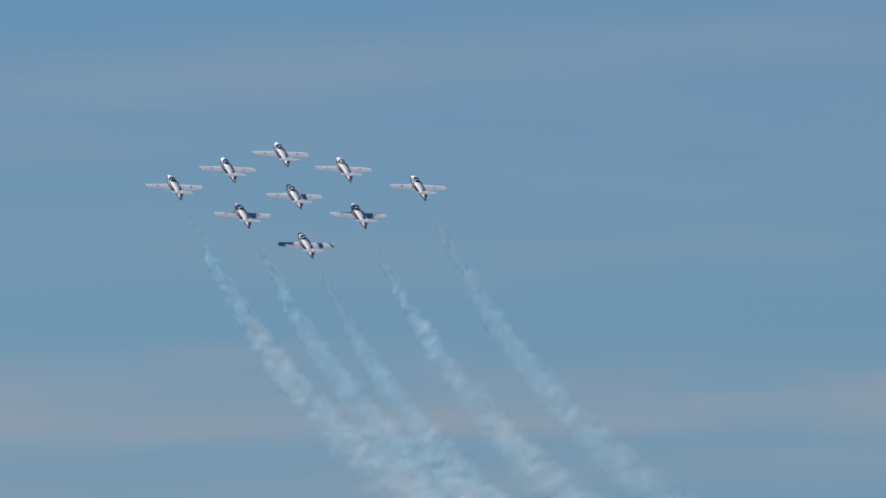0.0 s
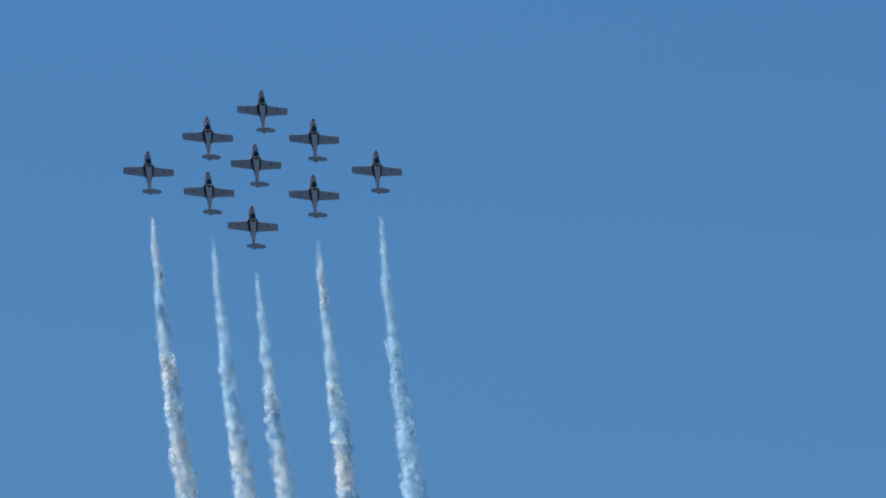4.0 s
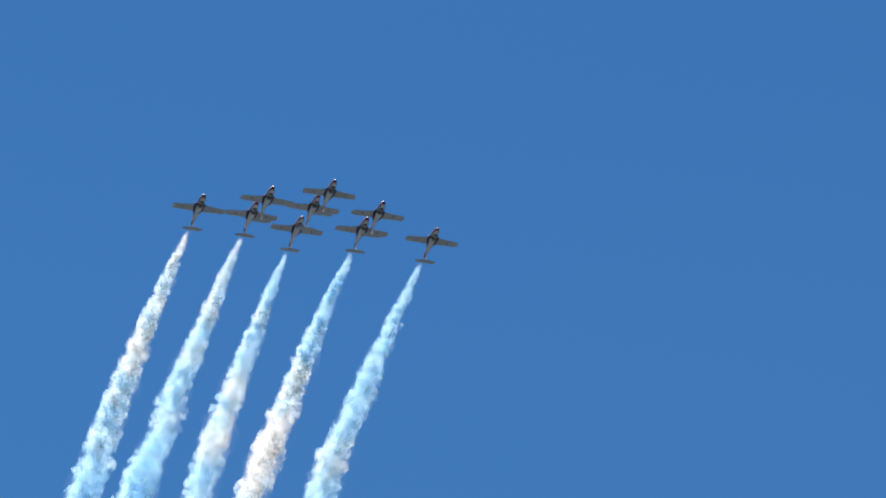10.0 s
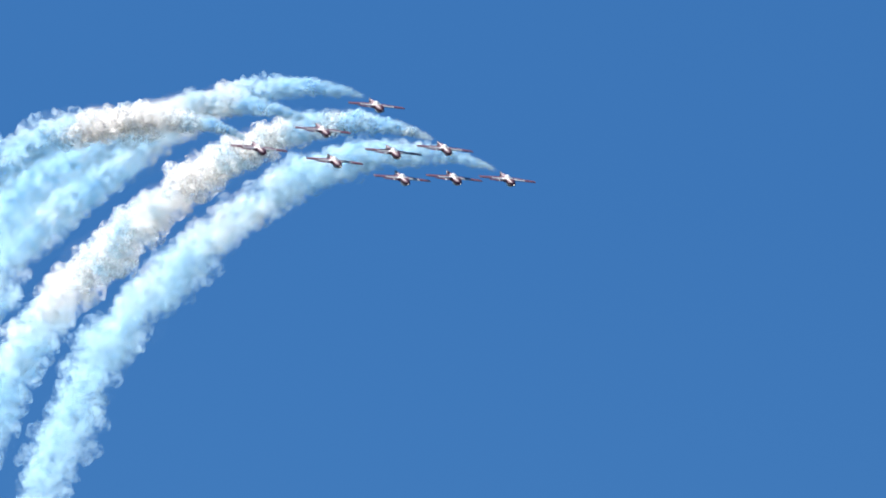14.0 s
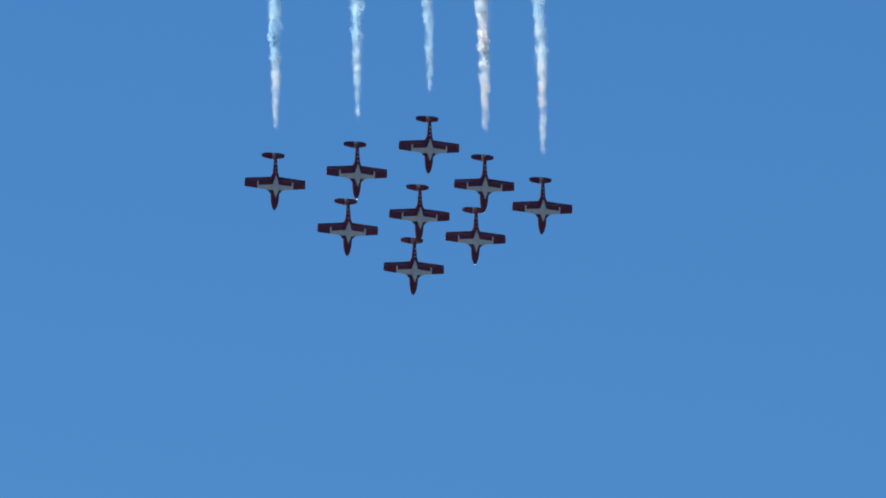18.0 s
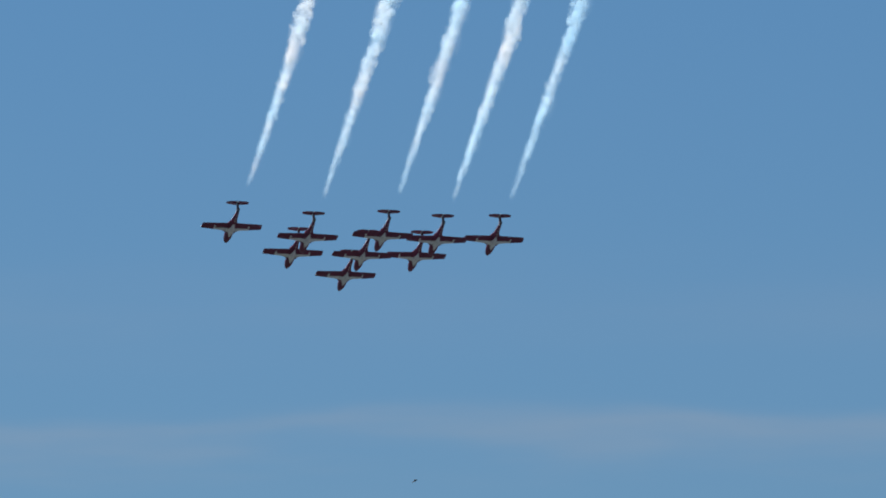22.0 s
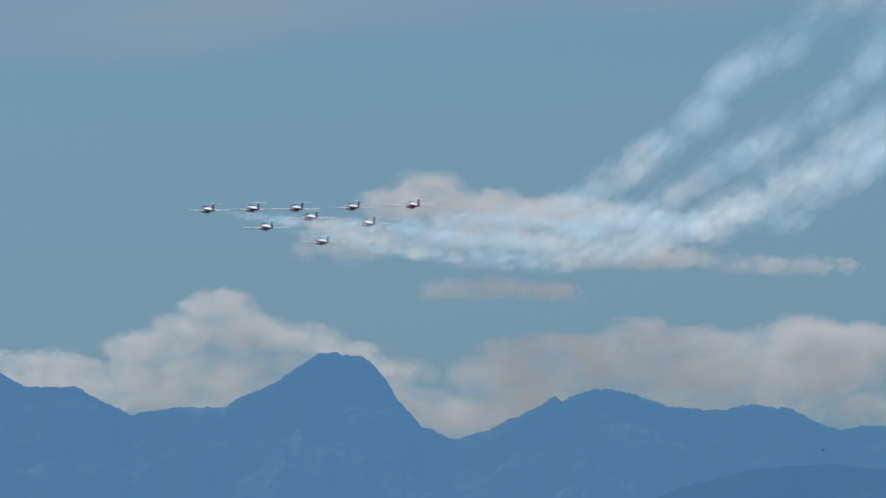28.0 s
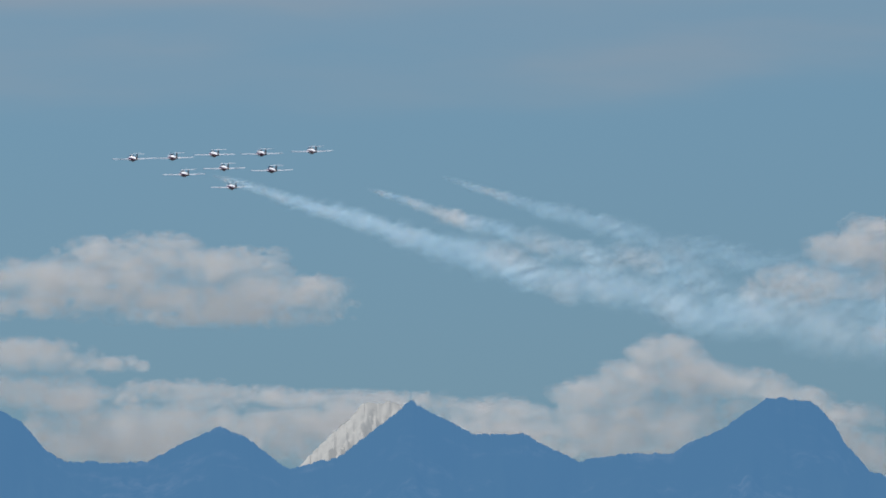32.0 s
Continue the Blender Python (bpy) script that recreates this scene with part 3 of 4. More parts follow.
STATION = {  # seconds and place in the formation
    "lead": [(0, 0.09, 9.80, 2.84), (1, 0.16, 9.90, 2.94), (2, 0.25, 10.11, 3.20), (4, 0.41, 10.42, 2.94), (5, 0.31, 10.48, 2.84), (6, 0.34, 10.24, 2.71), (7, 0.31, 9.72, 2.73), (8, 0.12, 9.49, 2.80), (9, -0.03, 9.36, 2.92), (10, -0.08, 9.21, 3.23), (11, 0.24, 9.36, 3.48), (12, 0.67, 9.67, 3.40), (13, 0.07, 9.72, 2.92), (14, 0.23, 9.78, 2.58), (15, -0.32, 9.77, 2.93), (16, -0.32, 9.87, 3.01), (17, 0.44, 9.21, 2.35), (18, 0.46, 9.44, 2.45), (19, 0.08, 9.74, 2.60), (20, -0.24, 9.84, 2.66), (21, 0.03, 9.66, 2.68), (22, -0.10, 9.74, 2.66), (23, -0.66, 9.90, 2.78), (24, -0.90, 9.95, 2.74), (25, -0.37, 9.80, 2.75), (26, -0.07, 9.65, 3.29), (27, 0.04, 9.71, 2.60), (28, 0.12, 9.68, 2.51), (29, 0.25, 9.64, 2.56), (30, 0.09, 9.71, 2.91), (31, 0.12, 9.70, 2.81), (32, 0.18, 9.68, 2.69)],
    "lf": [(0, -12.13, 3.68, 2.48), (1, -12.33, 4.06, 2.87), (2, -11.90, 3.99, 2.99), (4, -11.86, 3.97, 2.76), (5, -11.90, 4.02, 2.73), (6, -12.08, 3.93, 2.62), (7, -11.81, 3.68, 2.72), (8, -11.62, 3.51, 2.87), (9, -11.49, 3.40, 3.06), (10, -11.65, 3.72, 2.79), (11, -11.50, 3.91, 2.61), (12, -12.13, 3.66, 2.71), (13, -12.16, 3.67, 2.52), (14, -11.59, 3.70, 2.04), (15, -12.07, 3.86, 2.93), (16, -12.29, 3.78, 2.89), (17, -11.99, 3.25, 2.53), (18, -11.77, 3.28, 2.54), (19, -11.74, 3.50, 2.62), (20, -12.12, 3.68, 2.72), (21, -11.92, 3.62, 2.71), (22, -11.60, 3.65, 2.53), (23, -12.41, 3.88, 2.66), (24, -12.72, 3.91, 2.72), (25, -12.13, 3.75, 2.65), (26, -11.77, 3.67, 2.63), (27, -12.07, 3.74, 2.96), (28, -11.94, 3.70, 2.49), (29, -12.39, 3.84, 2.45), (30, -12.24, 3.79, 2.61), (31, -12.18, 3.77, 2.70), (32, -12.36, 3.80, 2.39)],
    "rf": [(0, 11.11, 4.41, 2.97), (1, 10.77, 4.36, 2.62), (2, 11.28, 4.54, 3.05), (3, 11.19, 4.56, 2.98), (4, 11.42, 4.54, 2.88), (5, 11.44, 4.51, 2.84), (6, 11.36, 4.20, 2.78), (7, 11.41, 4.00, 2.83), (8, 11.62, 3.74, 3.06), (9, 11.53, 3.81, 3.09), (10, 11.76, 4.16, 2.90), (11, 11.93, 4.31, 2.75), (12, 12.18, 4.56, 2.17), (13, 11.76, 4.24, 2.71), (14, 11.93, 4.26, 2.81), (15, 11.60, 4.00, 2.59), (16, 11.55, 3.89, 2.51), (17, 11.86, 3.48, 2.56), (18, 11.69, 3.61, 2.75), (19, 11.68, 3.85, 2.87), (20, 11.50, 3.96, 2.95), (21, 11.36, 4.25, 2.83), (22, 11.56, 3.90, 3.16), (23, 11.40, 4.29, 2.67), (24, 11.42, 4.27, 2.61), (25, 11.93, 4.08, 2.75), (26, 11.84, 4.06, 3.06), (27, 11.77, 4.09, 2.93), (28, 11.81, 4.08, 2.86), (29, 11.71, 4.11, 2.89), (30, 11.43, 4.19, 2.76), (31, 11.65, 4.13, 2.79), (32, 11.70, 4.12, 2.92)],
    "lo": [(0, -24.64, -3.66, 2.29), (1, -24.90, -3.71, 2.02), (2, -25.07, -3.45, 2.17), (3, -25.21, -3.28, 2.22), (4, -25.04, -3.92, 1.93), (5, -24.89, -4.03, 1.98), (6, -24.95, -4.29, 2.03), (7, -24.94, -4.09, 2.09), (8, -24.44, -3.75, 2.13), (9, -24.24, -3.47, 1.95), (10, -24.19, -3.29, 1.68), (11, -24.56, -3.37, 1.35), (12, -24.59, -3.37, 0.93), (13, -24.78, -3.82, 2.54), (14, -24.46, -3.57, 2.80), (15, -24.71, -3.65, 2.40), (16, -24.55, -3.49, 2.44), (17, -25.34, -4.05, 2.29), (18, -25.29, -3.97, 2.32), (19, -24.67, -3.92, 2.15), (20, -24.44, -3.79, 2.04), (21, -24.58, -3.66, 1.98), (22, -24.92, -3.68, 2.13), (23, -24.34, -3.86, 2.04), (24, -24.51, -3.80, 2.06), (25, -24.91, -3.71, 2.10), (26, -25.00, -3.67, 2.02), (27, -24.78, -3.73, 2.06), (28, -24.68, -3.76, 2.32), (29, -24.43, -3.83, 2.24), (30, -24.89, -3.69, 2.63), (31, -24.90, -3.67, 2.82), (32, -24.74, -3.71, 2.75)],
    "ctr": [(0, 0.50, -0.52, -0.57), (1, 0.40, -0.74, -0.68), (2, 0.44, -0.73, -0.47), (3, 0.26, -0.73, -0.48), (4, -0.66, -0.45, -0.32), (5, -0.37, -0.20, -0.15), (6, 0.04, 0.36, -0.02), (7, 0.38, 0.63, -0.06), (8, 0.16, 0.33, -0.12), (9, -0.32, 0.05, -0.14), (10, -0.67, -0.20, -0.03), (11, -0.78, -0.54, 0.55), (12, -0.32, -0.51, 1.20), (13, 0.35, 0.09, -0.09), (14, 0.57, 0.18, -0.04), (15, 0.13, 0.46, 0.73), (16, 0.02, 0.44, 0.56), (17, 0.33, 0.45, -0.00), (18, 0.34, 0.38, -0.08), (19, 0.10, 0.16, -0.07), (20, -0.25, 0.09, 0.04), (21, -0.20, 0.02, 0.06), (22, -0.04, 0.09, -0.11), (23, -0.46, 0.08, 0.19), (24, -0.41, 0.21, -0.29), (25, -0.08, 0.03, -0.03), (26, 0.27, -0.08, 0.09), (28, 0.63, -0.18, 0.59), (29, 0.29, -0.09, -0.25), (30, 1.42, -0.38, -0.09), (31, 0.31, -0.11, -0.57), (32, 0.54, -0.16, -0.46)],
    "ro": [(0, 24.18, -2.18, 3.17), (1, 24.25, -2.27, 3.11), (2, 23.98, -1.99, 3.24), (3, 24.15, -2.03, 3.28), (4, 24.64, -2.10, 3.33), (5, 24.54, -2.24, 3.27), (6, 24.57, -2.39, 3.28), (7, 24.39, -2.46, 3.27), (8, 24.02, -2.14, 3.06), (9, 24.36, -2.03, 3.03), (10, 25.01, -1.77, 2.88), (11, 25.41, -1.58, 2.56), (12, 25.44, -1.64, 2.41), (13, 24.79, -2.13, 3.35), (14, 24.43, -2.19, 3.51), (15, 24.16, -2.15, 3.62), (16, 24.07, -2.16, 3.57), (17, 23.99, -2.18, 3.43), (18, 24.03, -2.26, 3.39), (19, 24.52, -2.38, 3.25), (20, 24.76, -2.49, 3.25), (21, 24.46, -2.18, 3.16), (22, 24.43, -2.05, 3.00), (23, 24.90, -2.38, 3.15), (24, 24.95, -2.44, 3.37), (25, 24.50, -2.27, 3.26), (26, 24.27, -2.17, 2.98), (27, 24.21, -2.18, 3.02), (28, 24.12, -2.15, 3.35), (29, 23.68, -2.02, 3.21), (30, 24.24, -2.19, 3.47), (31, 24.17, -2.16, 3.67), (32, 23.82, -2.07, 3.60)],
    "lr": [(0, -11.30, -6.80, -1.57), (1, -10.88, -6.85, -1.27), (2, -11.01, -6.85, -1.25), (3, -10.80, -6.81, -1.09), (4, -11.13, -6.78, -1.13), (5, -11.08, -6.66, -1.08), (6, -11.22, -6.05, -1.13), (7, -11.44, -5.65, -1.39), (8, -11.67, -5.89, -1.54), (9, -11.78, -6.06, -1.59), (10, -11.92, -6.58, -1.19), (11, -12.21, -6.91, -0.73), (12, -12.54, -6.82, -1.03), (13, -12.12, -6.62, -1.21), (14, -11.79, -6.50, -1.26), (15, -11.63, -6.07, -0.59), (16, -11.55, -5.86, -0.52), (17, -11.53, -6.11, -1.20), (18, -11.66, -6.39, -1.22), (19, -12.01, -6.76, -1.05), (20, -11.82, -6.69, -1.07), (21, -11.87, -6.46, -1.18), (22, -12.07, -6.18, -1.39), (23, -12.24, -6.22, -1.31), (24, -11.45, -6.49, -1.35), (25, -11.00, -6.61, -1.34), (26, -11.08, -6.66, -0.86), (27, -11.29, -6.58, -1.45), (28, -11.69, -6.46, -1.56), (29, -11.62, -6.49, -1.66), (30, -11.78, -6.47, -2.03), (31, -11.63, -6.52, -1.94), (32, -11.64, -6.49, -1.48)],
    "rr": [(0, 11.97, -6.12, -1.16), (1, 11.95, -6.56, -1.60), (2, 11.85, -6.76, -1.64), (3, 11.90, -7.13, -1.80), (4, 11.87, -6.52, -0.90), (5, 11.75, -6.39, -0.86), (6, 11.75, -5.81, -0.79), (7, 11.52, -5.03, -1.06), (8, 11.46, -5.07, -1.25), (9, 11.45, -5.65, -1.01), (10, 11.44, -6.02, -0.68), (11, 11.68, -6.14, -0.28), (12, 12.17, -6.01, 0.08), (13, 12.44, -5.67, -0.80), (14, 12.20, -5.62, -0.35), (15, 11.94, -5.40, -0.01), (16, 11.85, -5.17, 0.12), (17, 11.87, -5.41, -0.63), (18, 11.83, -5.35, -0.70), (19, 11.43, -5.46, -0.68), (20, 11.47, -5.87, -0.58), (21, 12.13, -5.90, -0.79), (22, 12.09, -6.02, -0.61), (23, 12.15, -5.82, -1.01), (24, 12.33, -5.88, -0.99), (25, 11.83, -5.84, -0.69), (26, 11.84, -5.80, -0.96), (28, 12.49, -6.03, -0.73), (29, 12.39, -5.99, -0.43), (30, 11.88, -5.84, -0.78), (31, 12.05, -5.88, -0.72), (32, 12.11, -5.91, -0.96)],
    "tail": [(0, 0.31, -12.41, -4.48), (1, 0.46, -12.43, -4.38), (2, 0.10, -12.37, -4.53), (3, -0.39, -12.31, -4.72), (4, -0.77, -12.58, -4.87), (5, -0.83, -12.73, -4.87), (6, -0.50, -13.03, -4.66), (7, 0.01, -13.23, -4.29), (8, 0.58, -13.14, -3.95), (9, 0.45, -12.97, -3.86), (10, -0.31, -12.75, -4.10), (11, -1.05, -12.69, -4.39), (12, -1.29, -12.81, -4.11), (13, -0.89, -12.48, -5.34), (14, -0.38, -12.59, -5.70), (15, 0.43, -11.93, -4.47), (16, 0.53, -11.83, -4.46), (17, 0.34, -11.03, -4.51), (18, 0.19, -11.19, -4.68), (19, -0.19, -11.51, -4.82), (20, -0.12, -11.58, -5.02), (21, -0.45, -11.99, -4.78), (22, -0.30, -12.09, -4.85), (23, -0.68, -12.04, -4.78), (24, -0.98, -12.06, -4.68), (25, -0.54, -12.29, -4.21), (26, -0.39, -12.30, -4.21), (27, -0.40, -12.24, -4.37), (28, -0.22, -12.29, -4.76)],
}

def oval(y, half, top, bottom, n=20, power=0.85):
    """A ring of the fuselage: flattened oval in the plane across the axis."""
    ring = []
    for k in range(n):
        a = math.tau * k / n
        c, s = math.cos(a), math.sin(a)
        x = half * math.copysign(abs(c) ** power, c)
        z = (top if s > 0 else -bottom) * math.copysign(abs(s) ** power, s)
        ring.append((x, y, z))
    return ring


def aerofoil(x, z, lead, trail, thick, cut=(0.0, 1.0), n=8):
    """A closed wing section at x between two fractions of the chord; upper points first, then lower points."""
    chord = lead - trail
    upper, lower = [], []
    for k in range(n + 1):
        f = cut[0] + (cut[1] - cut[0]) * (k / n) ** 1.6
        half = 5 * thick * chord * (0.2969 * math.sqrt(f) - 0.126 * f - 0.3516 * f * f + 0.2843 * f ** 3 - 0.1036 * f ** 4) + 0.006
        upper.append((x, lead - f * chord, z + half * 1.15))
        lower.append((x, lead - f * chord, z - half * 0.85))
    return upper + lower[::-1]


def wing_mesh(sections):
    """A skin over sections; faces that look up take the first material, the others the second."""
    bm = loft(sections)
    for f in bm.faces:
        f.material_index = 0 if f.normal.z > 0.02 else 1
    return bm


def wing_line(x):
    """Leading and trailing edge and height of the wing at x."""
    s = (abs(x) - 0.5) / 5.0
    root = 1.05 * max(0.0, (1.75 - abs(x)) / 1.25) ** 2.2
    return 1.20 - 0.46 * s + root, -1.16 + 0.42 * s, -0.12 + 0.15 * s


def wing_panel(side, x0, x1, cut, round_tip=False):
    sections = []
    stops = [x0 + (x1 - x0) * (k / 10) ** 1.5 for k in range(11)]
    for x in stops:
        lead, trail, z = wing_line(x)
        sections.append(aerofoil(side * x, z, lead, trail, (0.110 - 0.005 * x) * min(1.0, 2.4 / (lead - trail)), cut))
    if round_tip:
        for dx, shrink in ((0.08, 0.95), (0.14, 0.86), (0.17, 0.70)):
            lead, trail, z = wing_line(x1)
            sections.append(aerofoil(side * (x1 + dx), z + 0.01, lead - (1 - shrink) * 0.5, trail, 0.085 * shrink, cut))
    return wing_mesh(sections)


def disc(centre, radius, normal="z", thick=0.02, n=16):
    bm = bmesh.new()
    bmesh.ops.create_cone(bm, cap_ends=True, segments=n, radius1=radius, radius2=radius * 0.96, depth=thick)
    turn = {"z": Matrix(), "y": Matrix.Rotation(radians(-90), 4, "X"), "x": Matrix.Rotation(radians(90), 4, "Y")}[normal]
    bmesh.ops.transform(bm, matrix=Matrix.Translation(centre) @ turn, verts=bm.verts)
    return bm


def tube(path, radii, n=12):
    """A round skin along points on the fuselage axis direction."""
    rings = []
    for (x, y, z), r in zip(path, radii):
        rings.append([(x + r[0] * math.cos(math.tau * k / n), y, z + r[1] * math.sin(math.tau * k / n)) for k in range(n)])
    return loft(rings)


def build_jet():
    jet = new("jet_aircraft")
    jet.empty_display_size = 1.0
    stations = [(4.66, 0.06, -0.02, -0.16), (4.52, 0.22, 0.12, -0.28), (4.2, 0.40, 0.26, -0.42), (3.7, 0.55, 0.38, -0.52), (3.0, 0.69, 0.48, -0.60), (2.2, 0.75, 0.56, -0.64),
                (1.3, 0.76, 0.66, -0.64), (0.4, 0.74, 0.66, -0.62), (-0.5, 0.67, 0.60, -0.56), (-1.4, 0.54, 0.54, -0.46), (-2.4, 0.42, 0.47, -0.32), (-3.4, 0.32, 0.41, -0.20),
                (-4.3, 0.25, 0.36, -0.10), (-4.95, 0.20, 0.31, -0.03)]
    body = part("fuselage", loft([oval(*s) for s in stations]), FUSELAGE, jet, "white upper fuselage with red belly and blue stripe")
    part("exhaust_nozzle", tube([(0, -4.93, 0.14), (0, -5.12, 0.14), (0, -5.12, 0.14), (0, -4.98, 0.14)],
                                [(0.17, 0.17), (0.15, 0.15), (0.12, 0.12), (0.11, 0.11)]), METAL, jet, "heat-stained metal nozzle")
    # canopy
    rings = []
    for y, half, top in ((3.08, 0.20, 0.50), (2.85, 0.44, 0.68), (2.5, 0.57, 0.86), (2.1, 0.62, 0.99), (1.7, 0.62, 1.02), (1.35, 0.58, 0.97), (1.05, 0.49, 0.84), (0.85, 0.34, 0.70)):
        rings.append([(half * math.cos(math.pi * k / 12), y, 0.40 + (top - 0.40) * math.sin(math.pi * k / 12) ** 0.8) for k in range(13)])
    canopy = part("canopy", loft(rings), CANOPY, jet, "dark tinted bubble canopy")
    for y, half, top in ((2.62, 0.545, 0.825), (1.32, 0.59, 0.975)):
        rings = [[((half + 0.02) * r * math.cos(math.pi * k / 12), y + d, 0.40 + (top - 0.40 + 0.02) * r * math.sin(math.pi * k / 12) ** 0.8) for k in range(13)] for d, r in ((-0.04, 0.9), (-0.04, 1.01), (0.04, 1.01), (0.04, 0.9))]
        part("canopy_frame", loft(rings, cap=False), FRAME, canopy)
    for side in (-1, 1):
        wing = part("wing", wing_panel(side, 0.45, 5.35, (0.0, 0.74), True), (UPPER, UNDER), jet, "white above, red with a white bird shape below")
        part("flap", wing_panel(side, 0.70, 2.78, (0.75, 1.0)), (UPPER, UNDER), wing)
        part("aileron", wing_panel(side, 2.82, 5.46, (0.75, 1.0)), (UPPER, UNDER), wing)
        lead, trail, z = wing_line(3.25)
        part("roundel", disc((side * 3.25, 0.12, z + 0.125), 0.20), RED_PAINT, wing, "small dark red roundel")
        part("tip_light", tube([(side * 5.50, 0.42, 0.03), (side * 5.50, 0.30, 0.03), (side * 5.50, 0.12, 0.03)], [(0.02, 0.02), (0.035, 0.035), (0.02, 0.02)], 8), TIP_LIGHT, wing)
        # intake fairing along the wing root
        fairing = tube([(side * 0.80, 1.60, 0.02), (side * 0.83, 1.48, 0.02), (side * 0.85, 0.9, 0.03), (side * 0.82, 0.1, 0.05), (side * 0.72, -0.7, 0.08), (side * 0.57, -1.6, 0.1)],
                       [(0.22, 0.28), (0.27, 0.34), (0.30, 0.36), (0.28, 0.35), (0.20, 0.29), (0.05, 0.18)], 14)
        intake = part("intake", fairing, FAIRING, jet, "engine intake fairing, navy above and red below")
        # flat black disc put in for the shade inside the intake
        part("intake_mouth", tube([(side * 0.80, 1.602, 0.02), (side * 0.80, 1.608, 0.02)], [(0.17, 0.23), (0.165, 0.225)], 14), DARK, intake)
        part("smoke_pipe", tube([(side * 0.10, -4.5, -0.13), (side * 0.10, -5.15, -0.02)], [(0.035, 0.035), (0.035, 0.035)], 8), METAL, jet)
    # tail
    fin = [[(t * w, y, z) for w, y in ((0, lead), (0.5, lead - 0.25), (0.6, (lead + trail) / 2), (0.35, trail + 0.2), (0, trail), (-0.35, trail + 0.2), (-0.6, (lead + trail) / 2), (-0.5, lead - 0.25))]
           for z, lead, trail, t in ((0.22, -3.05, -5.02, 0.17), (0.6, -3.55, -5.10, 0.15), (1.1, -3.98, -5.20, 0.13), (1.5, -4.22, -5.26, 0.11))]
    tail = part("fin", loft(fin), FIN, jet, "dark red fin with a white band")
    rudder = [[(t * w, y, z) for w, y in ((-1, trail - 0.012), (1, trail - 0.012), (0.3, trail - 0.20), (-0.3, trail - 0.20))] for z, trail, t in ((0.36, -5.04, 0.03), (0.9, -5.15, 0.03), (1.42, -5.24, 0.03))]
    part("rudder", loft(rudder), FIN, tail)
    sections = []
    for x in (-2.06, -2.02, -1.9, -1.6, -1.0, -0.3, 0.3, 1.0, 1.6, 1.9, 2.02, 2.06):
        s = abs(x) / 2.06
        curve = math.sqrt(max(0.03, 1 - s ** 9))
        sections.append(aerofoil(x, 1.52, -4.22 - 0.34 * s - 0.22 * (1 - curve), -5.26 + 0.06 * (1 - curve), 0.10))
    plane = part("tailplane", wing_mesh(sections), (UPPER, TAIL_UNDER), jet, "white tailplane, red below with a white centre")
    for side in (-1, 1):
        part("elevator", wing_mesh([aerofoil(side * x, 1.52, -5.262, -5.42 + 0.02 * x, 0.09) for x in (0.15, 0.8, 1.55)]), (UPPER, TAIL_UNDER), plane)
    part("tail_bullet", tube([(0, -4.05, 1.52), (0, -4.25, 1.52), (0, -4.7, 1.53), (0, -5.2, 1.53), (0, -5.55, 1.52)], [(0.02, 0.02), (0.10, 0.10), (0.13, 0.13), (0.10, 0.10), (0.02, 0.02)], 12), UPPER, jet)
    part("nose_light", disc((0, 4.655, -0.09), 0.06, "y", 0.02), NOSE_LIGHT, jet, "lit white nose lamp")
    part("belly_fairing", tube([(0, 1.2, -0.62), (0, 0.9, -0.66), (0, -0.6, -0.62), (0, -1.2, -0.50)], [(0.05, 0.03), (0.28, 0.12), (0.26, 0.12), (0.05, 0.03)], 12), FUSELAGE, jet)
    for y in (0.9, -1.6):
        blade = [[(s * 0.02, y - 0.16 * k + d, 0.55 + 0.30 * k) for s, d in ((0, 0.14), (1, 0), (0, -0.14), (-1, 0))] for k in (0, 1)]
        part("antenna", loft(blade), FRAME, jet)
    return jet


# ---- the flight ----
TIMES = [row[0] for row in FLIGHT]


def formation(t):
    """The pose of the formation at any time, gliding from row to row."""
    t = max(TIMES[0], min(TIMES[-1], t))
    i = max(1, min(len(FLIGHT) - 3, int((t - TIMES[0]) / 0.5)))
    u = (t - TIMES[i]) / 0.5
    p = [Vector(FLIGHT[k][1:4]) for k in (i - 1, i, i + 1, i + 2)]
    place = 0.5 * (2 * p[1] + u * (p[2] - p[0]) + u * u * (2 * p[0] - 5 * p[1] + 4 * p[2] - p[3]) + u ** 3 * (3 * p[1] - p[0] - 3 * p[2] + p[3]))
    a, b = [pose(0, 0, 0, *FLIGHT[k][4:7]).to_quaternion() for k in (i, i + 1)]
    return Matrix.Translation(place) @ a.slerp(b, max(0.0, min(1.0, u))).to_matrix().to_4x4()


def station(name, t):
    rows = STATION[name]
    return Vector([float(np.interp(t, [r[0] for r in rows], [r[k] for r in rows])) for k in (1, 2, 3)])


def jet_pose(name, t):
    m = formation(t)
    return Matrix.Translation(m @ station(name, t)) @ m.to_3x3().to_4x4() @ pose(0, 0, 0, PITCH, 0, 0)


PITCH = 0.0
LABELS = {
    "lead": "white and red jet leading the formation", "lf": "white and red jet off the leader's wing", "rf": "white and red jet off the leader's wing",
    "ctr": "white and red jet in the middle of the formation", "lo": "white and red jet on the outer flank, trailing smoke",
    "ro": "white and red jet on the outer flank, trailing smoke", "lr": "white and red jet in the rear rank, trailing smoke",
    "rr": "white and red jet in the rear rank, trailing smoke", "tail": "white and red jet at the formation's tail, trailing smoke"}
JETS = {}


def build_jets():
    first = build_jet()
    for name in STATION:
        JETS[name] = first if not JETS else copy_thing(first, jet_pose(name, 0))
        tagged(JETS[name], LABELS[name] + ", red underside", "jet aircraft", "nine jets in formation")


build_jets()

